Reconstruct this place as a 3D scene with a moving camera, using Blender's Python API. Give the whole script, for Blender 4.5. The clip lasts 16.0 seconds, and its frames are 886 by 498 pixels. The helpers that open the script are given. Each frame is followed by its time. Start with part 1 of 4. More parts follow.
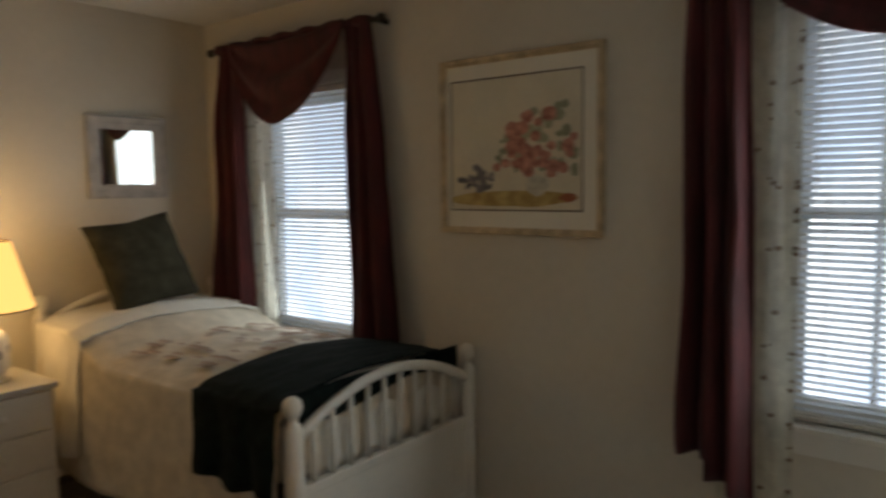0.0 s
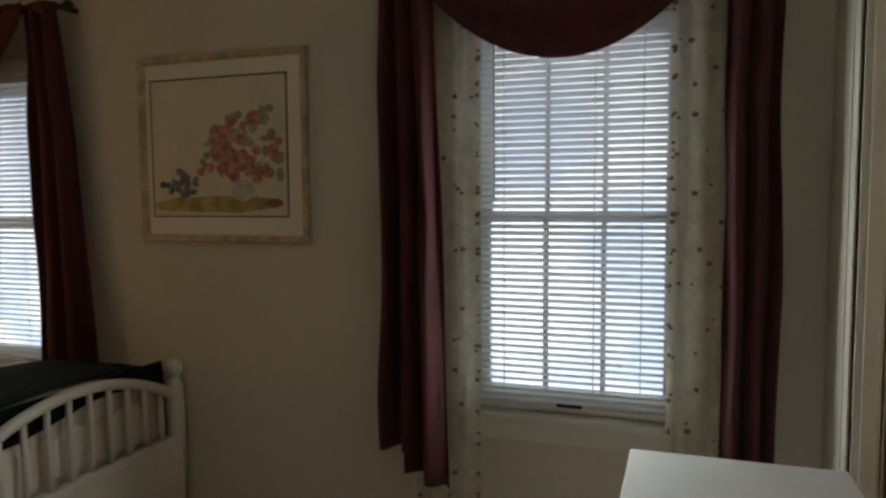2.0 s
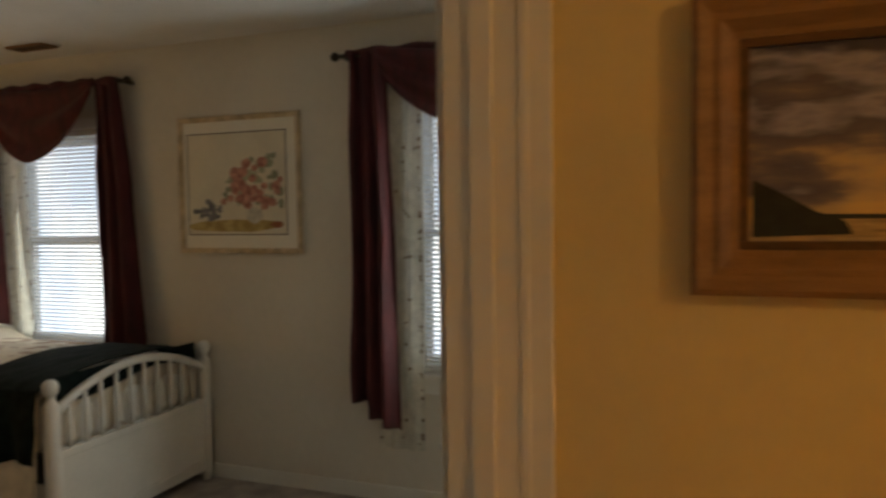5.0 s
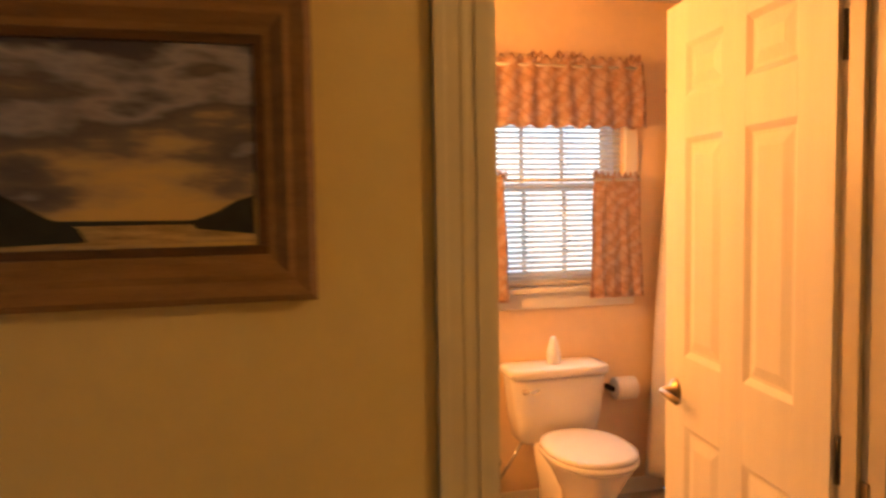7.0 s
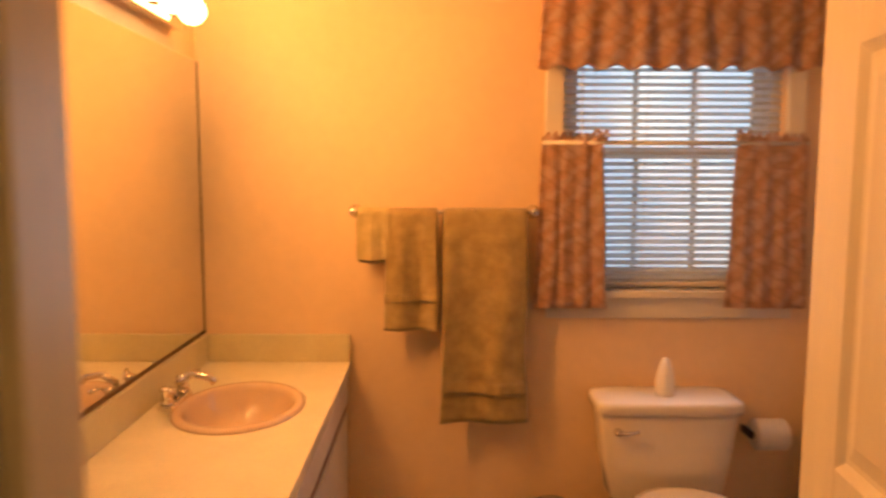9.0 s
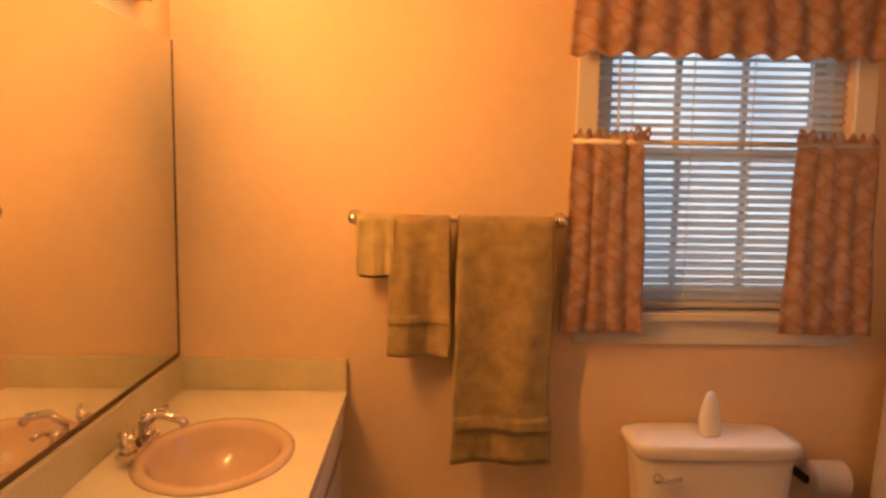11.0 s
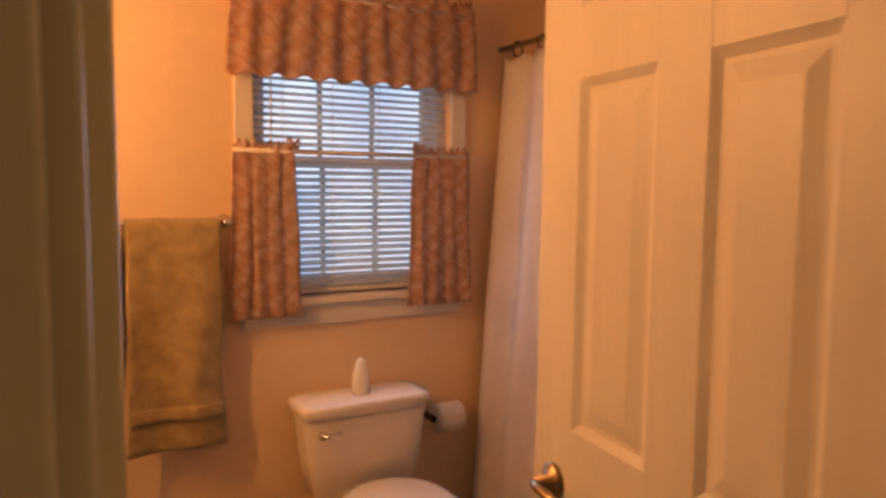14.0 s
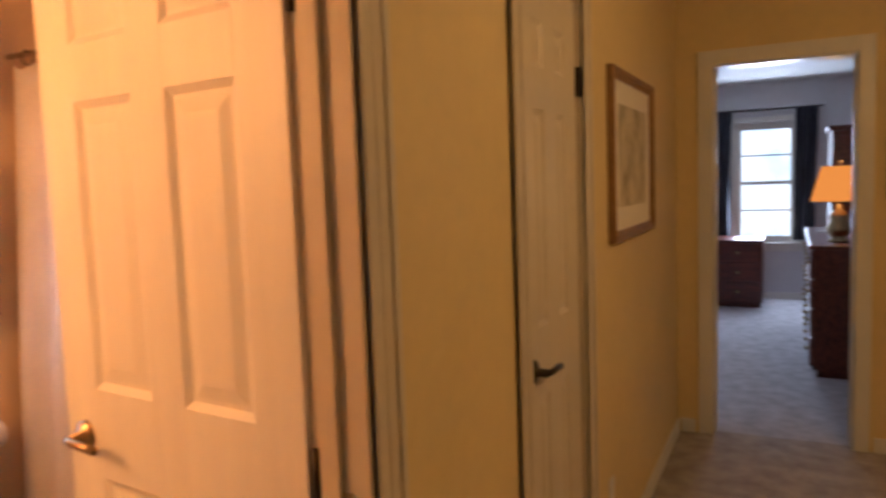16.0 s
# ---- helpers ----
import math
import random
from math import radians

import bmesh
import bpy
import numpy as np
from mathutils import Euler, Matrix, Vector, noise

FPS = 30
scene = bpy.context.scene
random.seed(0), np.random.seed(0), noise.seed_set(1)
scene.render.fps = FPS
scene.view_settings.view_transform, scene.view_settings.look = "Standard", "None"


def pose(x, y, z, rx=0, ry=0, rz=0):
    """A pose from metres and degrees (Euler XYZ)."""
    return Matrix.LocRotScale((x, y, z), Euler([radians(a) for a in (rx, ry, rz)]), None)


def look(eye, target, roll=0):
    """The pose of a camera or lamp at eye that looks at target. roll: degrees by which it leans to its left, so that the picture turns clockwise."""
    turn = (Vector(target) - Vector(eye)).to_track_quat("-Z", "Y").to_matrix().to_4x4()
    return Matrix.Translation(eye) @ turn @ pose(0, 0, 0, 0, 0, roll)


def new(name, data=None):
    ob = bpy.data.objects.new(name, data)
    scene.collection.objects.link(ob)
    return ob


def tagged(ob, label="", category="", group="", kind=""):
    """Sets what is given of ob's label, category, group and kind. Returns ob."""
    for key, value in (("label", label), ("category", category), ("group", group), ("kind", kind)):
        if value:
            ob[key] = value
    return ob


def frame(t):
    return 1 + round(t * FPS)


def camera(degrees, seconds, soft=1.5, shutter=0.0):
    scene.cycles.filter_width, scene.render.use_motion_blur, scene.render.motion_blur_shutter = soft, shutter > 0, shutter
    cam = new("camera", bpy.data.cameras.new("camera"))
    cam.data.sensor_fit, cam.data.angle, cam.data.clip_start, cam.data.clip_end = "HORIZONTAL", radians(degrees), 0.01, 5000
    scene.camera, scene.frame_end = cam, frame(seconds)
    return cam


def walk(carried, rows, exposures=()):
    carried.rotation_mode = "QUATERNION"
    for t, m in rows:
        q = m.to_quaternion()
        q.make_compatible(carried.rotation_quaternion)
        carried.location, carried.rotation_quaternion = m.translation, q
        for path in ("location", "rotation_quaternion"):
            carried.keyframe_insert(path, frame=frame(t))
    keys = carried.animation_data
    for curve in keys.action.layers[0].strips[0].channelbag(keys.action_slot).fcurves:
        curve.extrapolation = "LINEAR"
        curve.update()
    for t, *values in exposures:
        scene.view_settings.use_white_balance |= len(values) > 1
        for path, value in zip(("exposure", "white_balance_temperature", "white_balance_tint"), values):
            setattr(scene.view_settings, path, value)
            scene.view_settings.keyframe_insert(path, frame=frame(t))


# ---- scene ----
cam = camera(63.8, 16.0, soft=2.6, shutter=0.5)
PATH = [
    (0, (1.377, -0.327, 1.509), (0.147, 1.240, 1.334), -0.7),
    (0.5, (1.433, -0.252, 1.482), (0.484, 1.503, 1.336), -0.9),
    (1, (1.446, -0.225, 1.482), (0.738, 1.641, 1.338), -0.7),
    (1.5, (1.438, -0.186, 1.462), (0.874, 1.729, 1.327), -0.5),
    (2, (1.556, -0.230, 1.485), (0.912, 1.657, 1.334), -0.4),
    (2.5, (1.720, -0.347, 1.498), (0.888, 1.465, 1.343), -0.1),
    (3, (1.821, -0.451, 1.507), (0.830, 1.280, 1.352), -0.3),
    (3.2, (1.850, -0.497, 1.505), (0.810, 1.205, 1.355), -0.3),
    (5.3, (2.241, -1.140, 1.500), (1.739, 0.794, 1.413), -1.2),
    (5.5, (2.259, -1.179, 1.501), (1.918, 0.790, 1.418), -1.5),
    (6, (2.332, -1.221, 1.501), (2.332, 0.777, 1.416), -1.7),
    (6.5, (2.428, -1.148, 1.510), (2.733, 0.826, 1.415), -2.1),
    (7, (2.594, -0.981, 1.509), (3.082, 0.954, 1.381), -0.9),
    (7.5, (2.713, -0.807, 1.493), (3.285, 1.104, 1.346), -0.0),
    (8, (2.856, -0.586, 1.494), (3.363, 1.341, 1.315), 0.2),
    (8.5, (2.962, -0.423, 1.504), (3.287, 1.540, 1.307), -0.1),
    (9, (3.119, -0.264, 1.495), (3.141, 1.725, 1.291), 0.2),
    (9.2, (3.193, -0.221, 1.485), (3.070, 1.765, 1.279), 0.4),
    (11.3, (3.036, 0.093, 1.523), (3.176, 2.076, 1.306), 1.2),
    (11.5, (3.030, 0.089, 1.526), (3.248, 2.066, 1.314), 1.2),
    (12, (3.046, 0.057, 1.523), (3.431, 2.009, 1.327), 0.6),
    (12.5, (3.046, 0.040, 1.514), (3.605, 1.951, 1.327), 0.0),
    (13, (3.030, 0.012, 1.497), (3.734, 1.875, 1.315), -0.1),
    (13.5, (2.980, -0.086, 1.485), (3.813, 1.724, 1.313), 0.0),
    (14, (2.911, -0.211, 1.496), (3.900, 1.518, 1.321), 0.6),
    (14.5, (2.833, -0.310, 1.496), (4.040, 1.276, 1.325), 0.4),
    (15, (2.745, -0.429, 1.488), (4.186, 0.946, 1.314), -1.2),
    (15.5, (2.690, -0.534, 1.487), (4.327, 0.601, 1.311), -1.9),
    (16, (2.713, -0.592, 1.484), (4.499, 0.289, 1.301), -2.1),
]
walk(cam, [(t, look(e, g, r)) for t, e, g, r in PATH],
     [(0, -0.15, 6900, 10), (1.5, -0.4, 7100, 10), (3.2, -0.25, 7600, 10), (5.3, 0.1, 7600, 10), (6.3, 0.35, 7600, 10),
      (7.5, -0.2, 7300, 10), (8.5, -0.55, 7000, 8), (9.0, -0.80, 6900, 8), (11.3, -1.05, 6700, 8), (13.5, -1.1, 6000, 12), (14.5, -0.9, 5900, 12), (16.0, -0.3, 5800, 14)])

# ---------------------------------------------------------------- world and lights
world = bpy.data.worlds.new("world")
scene.world = world
world.use_nodes = True
wn = world.node_tree
sky = wn.nodes.new("ShaderNodeTexSky")
sky.sky_type = "NISHITA"
sky.sun_disc = False
sky.sun_elevation, sky.sun_rotation = radians(35), radians(150)
wn.links.new(sky.outputs[0], wn.nodes["Background"].inputs[0])
wn.nodes["Background"].inputs[1].default_value = 0.12

WARM = (1.0, 0.37, 0.085)


def lamp(name, kind, place, power, color, size=0.1, target=None, size_y=None, spread=None):
    data = bpy.data.lights.new(name, kind)
    data.energy, data.color = power, color
    if kind == "AREA":
        data.shape, data.size, data.size_y = "RECTANGLE", size, size_y or size
        if spread:
            data.spread = radians(spread)
    elif kind == "POINT":
        data.shadow_soft_size = size
    elif kind == "SUN":
        data.angle = size
    ob = new(name, data)
    ob.matrix_world = look(place, target) if target else pose(*place)
    return ob


W, TOP = 2.28, 2.50
lamp("sun", "SUN", (0, 0, 8), 2.0, (1, 0.95, 0.88), radians(2), (-1.5, 4.5, 2))
DAY = (0.80, 0.92, 1.0)
lamp("window_light_bedroom_west", "AREA", (-1.63, W - 0.06, 1.35), 3.5, DAY, 0.55, (-1.63, 0, 1.27), 1.15)
lamp("window_light_bedroom_east", "AREA", (1.17, W - 0.06, 1.35), 14, DAY, 0.55, (1.17, 0, 1.27), 1.15)
lamp("window_light_bath", "AREA", (3.96, W - 0.1, 1.4), 6, (0.7, 0.8, 1.0), 0.6, (3.96, 0, 1.2), 0.9)
lamp("window_light_far_room", "AREA", (11.7, -0.28, 1.4), 60, (0.75, 0.85, 1.0), 0.6, (8, -0.28, 0.8), 1.2)

# ---------------------------------------------------------------- materials


def mat(name, color, rough=0.6, metal=0.0, var=0.06, scale=6.0, bump=0.0, bump_scale=80.0, spec=0.5, sheen=0.0, trans=0.0, second=None, stretch=(1, 1, 1)):
    """A principled material, its colour varied at two scales."""
    m = bpy.data.materials.new(name)
    m.use_nodes = True
    t = m.node_tree
    p = t.nodes["Principled BSDF"]
    p.inputs["Roughness"].default_value, p.inputs["Metallic"].default_value = rough, metal
    p.inputs["Specular IOR Level"].default_value = spec
    p.inputs["Sheen Weight"].default_value = sheen
    co = t.nodes.new("ShaderNodeTexCoord")
    mp = t.nodes.new("ShaderNodeMapping")
    mp.inputs["Scale"].default_value = stretch
    t.links.new(co.outputs["Object"], mp.inputs[0])
    n1, n2 = t.nodes.new("ShaderNodeTexNoise"), t.nodes.new("ShaderNodeTexNoise")
    n1.inputs["Scale"].default_value, n2.inputs["Scale"].default_value = scale, scale * 11
    n1.inputs["Detail"].default_value = 5
    mixn = t.nodes.new("ShaderNodeMath")
    mixn.operation = "MULTIPLY_ADD"
    t.links.new(n1.outputs[0], mixn.inputs[0])
    mixn.inputs[1].default_value = 0.7
    half = t.nodes.new("ShaderNodeMath")
    half.operation = "MULTIPLY"
    half.inputs[1].default_value = 0.3
    for n in (n1, n2):
        t.links.new(mp.outputs[0], n.inputs["Vector"])
    t.links.new(n2.outputs[0], half.inputs[0])
    t.links.new(half.outputs[0], mixn.inputs[2])
    ramp = t.nodes.new("ShaderNodeValToRGB")
    a = [max(0, c * (1 - 2 * var)) for c in color]
    b = list(second) if second else [min(1, c * (1 + var)) for c in color]
    ramp.color_ramp.elements[0].position, ramp.color_ramp.elements[1].position = 0.36, 0.64
    ramp.color_ramp.elements[0].color, ramp.color_ramp.elements[1].color = (*a, 1), (*b, 1)
    t.links.new(mixn.outputs[0], ramp.inputs[0])
    t.links.new(ramp.outputs[0], p.inputs["Base Color"])
    if bump:
        n3 = t.nodes.new("ShaderNodeTexNoise")
        n3.inputs["Scale"].default_value = bump_scale
        n3.inputs["Detail"].default_value = 4
        t.links.new(mp.outputs[0], n3.inputs["Vector"])
        bn = t.nodes.new("ShaderNodeBump")
        bn.inputs["Strength"].default_value, bn.inputs["Distance"].default_value = bump, 0.004
        t.links.new(n3.outputs[0], bn.inputs["Height"])
        t.links.new(bn.outputs[0], p.inputs["Normal"])
    if trans:
        tr = t.nodes.new("ShaderNodeBsdfTranslucent")
        t.links.new(ramp.outputs[0], tr.inputs[0])
        mx = t.nodes.new("ShaderNodeMixShader")
        mx.inputs[0].default_value = trans
        t.links.new(p.outputs[0], mx.inputs[1])
        t.links.new(tr.outputs[0], mx.inputs[2])
        t.links.new(mx.outputs[0], t.nodes["Material Output"].inputs[0])
    return m


def glow(name, color, strength, low=None, scale=0.5):
    m = bpy.data.materials.new(name)
    m.use_nodes = True
    t = m.node_tree
    e = t.nodes.new("ShaderNodeEmission")
    e.inputs[0].default_value, e.inputs[1].default_value = (*color, 1), strength
    if low:
        n, r, co = t.nodes.new("ShaderNodeTexNoise"), t.nodes.new("ShaderNodeValToRGB"), t.nodes.new("ShaderNodeTexCoord")
        n.inputs["Scale"].default_value = scale
        n.inputs["Detail"].default_value = 6
        t.links.new(co.outputs["Object"], n.inputs["Vector"])
        r.color_ramp.elements[0].position, r.color_ramp.elements[1].position = 0.42, 0.6
        r.color_ramp.elements[0].color, r.color_ramp.elements[1].color = (*low, 1), (*color, 1)
        t.links.new(n.outputs[0], r.inputs[0])
        t.links.new(r.outputs[0], e.inputs[0])
    t.links.new(e.outputs[0], t.nodes["Material Output"].inputs[0])
    return m


def see_through(name, color, clear, rough=0.9):
    """Thin fabric: part clear, part translucent, part diffuse."""
    m = mat(name, color, rough, var=0.1, scale=20, trans=0.5)
    t = m.node_tree
    out = t.nodes["Material Output"]
    old = out.inputs[0].links[0].from_socket
    tp, mx = t.nodes.new("ShaderNodeBsdfTransparent"), t.nodes.new("ShaderNodeMixShader")
    mx.inputs[0].default_value = clear
    t.links.new(old, mx.inputs[1])
    t.links.new(tp.outputs[0], mx.inputs[2])
    t.links.new(mx.outputs[0], out.inputs[0])
    return m


WALL_BED = mat("cream wall paint", (0.66, 0.61, 0.52), 0.75, var=0.03, scale=2, bump=0.12, bump_scale=140)
WALL_HALL = mat("yellow wall paint", (0.70, 0.56, 0.28), 0.65, var=0.03, scale=2, bump=0.12, bump_scale=140)
WALL_BATH = mat("peach wall paint", (0.80, 0.62, 0.42), 0.55, var=0.03, scale=2, bump=0.1, bump_scale=140)
WALL_FAR = mat("pale wall paint", (0.66, 0.65, 0.66), 0.75, var=0.03, scale=2, bump=0.1, bump_scale=140)
CEILING = mat("ceiling paint", (0.74, 0.73, 0.70), 0.85, var=0.03, scale=3, bump=0.4, bump_scale=90)
TRIM = mat("trim paint", (0.74, 0.72, 0.66), 0.35, var=0.02, scale=3, bump=0.04, bump_scale=30)
TRIM_HALL = mat("tan trim paint", (0.64, 0.57, 0.44), 0.35, var=0.03, scale=3, bump=0.04, bump_scale=30)
BASIN = mat("tan porcelain", (0.64, 0.50, 0.37), 0.15, var=0.015)
DOOR_PAINT = mat("door paint", (0.76, 0.73, 0.66), 0.38, var=0.025, scale=3, bump=0.15, bump_scale=60, stretch=(6, 6, 0.4))
CARPET = mat("carpet", (0.42, 0.37, 0.33), 0.95, var=0.14, scale=9, bump=0.9, bump_scale=260, spec=0.1)
CARPET_FAR = mat("pale carpet", (0.52, 0.50, 0.52), 0.95, var=0.12, scale=9, bump=0.9, bump_scale=260, spec=0.1)
VINYL = mat("bath floor vinyl", (0.50, 0.42, 0.33), 0.4, var=0.1, scale=9)
MAROON = mat("maroon drape", (0.085, 0.011, 0.013), 0.8, var=0.25, scale=7, bump=0.3, bump_scale=220, sheen=0.08, trans=0.03, stretch=(3, 3, 0.6))
SHEER = see_through("embroidered sheer", (0.80, 0.77, 0.66), 0.30)
DOT = mat("embroidered dots", (0.20, 0.13, 0.09), 0.8)
BLIND = mat("white vinyl slats", (0.80, 0.83, 0.85), 0.5, var=0.02, trans=0.55)
WHITE_WOOD = mat("white painted wood", (0.72, 0.69, 0.62), 0.4, var=0.04, scale=5, bump=0.08, bump_scale=40)
DRESSER_TOP = mat("white laminate", (0.46, 0.45, 0.43), 0.65, var=0.02)
PALE_FRAME = mat("weathered pale frame", (0.46, 0.43, 0.40), 0.6, var=0.12, scale=14)
GOLD = mat("worn gilt", (0.60, 0.47, 0.30), 0.45, 0.1, var=0.18, scale=18, bump=0.2)
MAT_BOARD = mat("cream mat board", (0.80, 0.76, 0.66), 0.8, var=0.02)
PAPER = mat("watercolour paper", (0.72, 0.66, 0.52), 0.8, var=0.04)
INK = mat("dark line", (0.10, 0.07, 0.05), 0.6)
OAK = mat("oak frame", (0.26, 0.14, 0.055), 0.5, var=0.12, scale=7, bump=0.2, bump_scale=60, stretch=(1, 8, 8))
DARK_OAK = mat("dark stained wood", (0.10, 0.045, 0.018), 0.4, var=0.25, scale=9, stretch=(1, 6, 6))
MAHOGANY = mat("red mahogany", (0.12, 0.025, 0.014), 0.3, var=0.3, scale=7, stretch=(1, 5, 5))
THROW = mat("dark green throw", (0.006, 0.012, 0.011), 0.95, var=0.3, scale=25, bump=0.6, bump_scale=200, spec=0.15)
COVERLET = mat("cream coverlet", (0.66, 0.58, 0.46), 0.9, var=0.10, scale=12, bump=0.6, bump_scale=60, sheen=0.1)
SHEET = mat("white sheet", (0.74, 0.71, 0.64), 0.9, var=0.04, scale=10, bump=0.3, bump_scale=50)
OLIVE_CUSHION = mat("olive velvet", (0.050, 0.045, 0.028), 0.95, var=0.2, scale=14, bump=0.5, bump_scale=150, spec=0.2)
PORCELAIN = mat("porcelain", (0.78, 0.74, 0.66), 0.12, var=0.015)
COUNTER = mat("cultured marble", (0.80, 0.76, 0.60), 0.25, var=0.03, scale=8)
SPLASH = mat("backsplash laminate", (0.66, 0.62, 0.42), 0.35, var=0.04, scale=8)
CHROME = mat("chrome", (0.75, 0.72, 0.68), 0.12, 1.0, var=0.02)
BRASS = mat("aged brass", (0.40, 0.30, 0.16), 0.3, 1.0, var=0.1)
DARK_METAL = mat("dark bronze", (0.05, 0.04, 0.03), 0.4, 0.8)
STEEL = mat("brushed steel", (0.45, 0.43, 0.40), 0.3, 1.0)
TOWEL = mat("olive towel", (0.42, 0.33, 0.16), 0.95, var=0.14, scale=20, bump=1.0, bump_scale=330, sheen=0.3, spec=0.1)
CLOTH = mat("cream washcloth", (0.55, 0.47, 0.24), 0.95, var=0.1, scale=20, bump=0.8, bump_scale=300)
CHINTZ = mat("floral curtain cotton", (0.70, 0.46, 0.32), 0.9, var=0.12, scale=26, bump=0.2, bump_scale=200, trans=0.5, second=(0.74, 0.50, 0.36))


def printed_bands(m, pale, leaf):
    """Slanting pale scrolls and darker sprigs printed over a cloth's colour."""
    t = m.node_tree
    p, co = t.nodes["Principled BSDF"], t.nodes.new("ShaderNodeTexCoord")
    base = p.inputs["Base Color"].links[0].from_socket
    for color, scale, turn, lo, hi in ((pale, 5.0, 0.75, 0.35, 0.95), (leaf, 7.0, -0.6, 0.70, 1.0)):
        mp, wv, ramp, mix = (t.nodes.new("ShaderNode" + n) for n in ("Mapping", "TexWave", "ValToRGB", "MixRGB"))
        mp.inputs["Rotation"].default_value = (0, turn, 0)
        wv.bands_direction = "Z"
        wv.inputs["Scale"].default_value, wv.inputs["Distortion"].default_value = scale, 7.0
        wv.inputs["Detail"].default_value, wv.inputs["Detail Scale"].default_value = 3.0, 1.6
        ramp.color_ramp.elements[0].position, ramp.color_ramp.elements[1].position = lo, hi
        ramp.color_ramp.elements[1].color = (0.55, 0.55, 0.55, 1)
        mix.inputs[2].default_value = (*color, 1)
        t.links.new(co.outputs["Object"], mp.inputs[0])
        t.links.new(mp.outputs[0], wv.inputs["Vector"])
        t.links.new(wv.outputs["Fac"], ramp.inputs[0])
        t.links.new(ramp.outputs[0], mix.inputs[0])
        t.links.new(base, mix.inputs[1])
        base = mix.outputs[0]
    t.links.new(base, p.inputs["Base Color"])
    for n in t.nodes:
        if n.type == "BSDF_TRANSLUCENT":
            t.links.new(base, n.inputs[0])


printed_bands(CHINTZ, (0.78, 0.68, 0.64), (0.50, 0.31, 0.21))
SHOWER = mat("shower curtain vinyl", (0.80, 0.76, 0.74), 0.4, var=0.03, trans=0.35)
MIRROR = mat("mirror silver", (0.85, 0.85, 0.83), 0.02, 1.0, var=0.0)
NAVY = mat("navy drape", (0.010, 0.014, 0.030), 0.9, var=0.2, scale=9, sheen=0.2)
DARK_RED = mat("dark red trim", (0.13, 0.022, 0.012), 0.4, var=0.1)
LEAF = mat("painted leaves", (0.36, 0.37, 0.25), 0.8, var=0.2)
ROSE = mat("painted rose", (0.68, 0.24, 0.19), 0.8, var=0.3, scale=40, second=(0.70, 0.36, 0.27))
VIOLET = mat("painted violets", (0.20, 0.19, 0.20), 0.8, var=0.3, scale=40)
OCHRE = mat("painted ochre", (0.55, 0.36, 0.11), 0.8, var=0.2, scale=20, second=(0.62, 0.48, 0.2))
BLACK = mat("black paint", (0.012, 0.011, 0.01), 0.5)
SHADE = glow("lit lamp shade", (1.0, 0.58, 0.17), 1.6)
SHADE_FAR = glow("lit amber shade", (1.0, 0.32, 0.055), 1.1)
BULB = glow("lit bulb", (1.0, 0.62, 0.25), 22)
OUTSIDE = glow("bright garden", (0.82, 0.91, 1.0), 3.0, (0.48, 0.62, 0.84), 0.9)
OUTSIDE_FAR = glow("bright yard", (1.0, 1.0, 1.0), 2.6, (0.6, 0.75, 0.9), 0.9)
GLASS = bpy.data.materials.new("window glass")
GLASS.use_nodes = True
_p = GLASS.node_tree.nodes["Principled BSDF"]
_p.inputs["Transmission Weight"].default_value, _p.inputs["Roughness"].default_value, _p.inputs["IOR"].default_value = 1.0, 0.0, 1.45

# ---------------------------------------------------------------- building helpers


def part(name, bm, material, parent=None, label="", smooth=False, at=None):
    me = bpy.data.meshes.new(name)
    bmesh.ops.recalc_face_normals(bm, faces=bm.faces)
    bm.to_mesh(me)
    bm.free()
    me.materials.append(material)
    if smooth:
        for f in me.polygons:
            f.use_smooth = True
    ob = new(name, me)
    if parent:
        ob.parent = parent
    if at is not None:
        ob.matrix_basis = at
    if label:
        ob["label"] = label
    return ob


def empty(name, m=None):
    ob = new(name)
    if m is not None:
        ob.matrix_basis = m
    return ob


def add_box(bm, x0, x1, y0, y1, z0, z1, bevel=0.0):
    before = set(bm.verts)
    bmesh.ops.create_cube(bm, size=1.0)
    vs = [v for v in bm.verts if v not in before]
    for v in vs:
        v.co = Vector((x0 + (v.co.x + 0.5) * (x1 - x0), y0 + (v.co.y + 0.5) * (y1 - y0), z0 + (v.co.z + 0.5) * (z1 - z0)))
    if bevel:
        es = list({e for v in vs for e in v.link_edges})
        bmesh.ops.bevel(bm, geom=es, offset=bevel, segments=2, affect="EDGES", profile=0.6)
    return bm


def box(x0, x1, y0, y1, z0, z1, bevel=0.0):
    return add_box(bmesh.new(), x0, x1, y0, y1, z0, z1, bevel)


def boxes(*specs, bevel=0.0):
    bm = bmesh.new()
    for s in specs:
        add_box(bm, *s, bevel)
    return bm


def lathe(profile, seg=24, x=0, y=0, z=0, bm=None, flat=1.0):
    """Turned shape from (radius, height) pairs."""
    bm = bm or bmesh.new()
    rings = []
    for r, h in profile:
        rings.append([bm.verts.new((x + r * math.cos(2 * math.pi * i / seg), y + flat * r * math.sin(2 * math.pi * i / seg), z + h)) for i in range(seg)])
    for a, b in zip(rings, rings[1:]):
        for i in range(seg):
            bm.faces.new((a[i], a[(i + 1) % seg], b[(i + 1) % seg], b[i]))
    bm.faces.new(rings[0][::-1])
    bm.faces.new(rings[-1])
    return bm


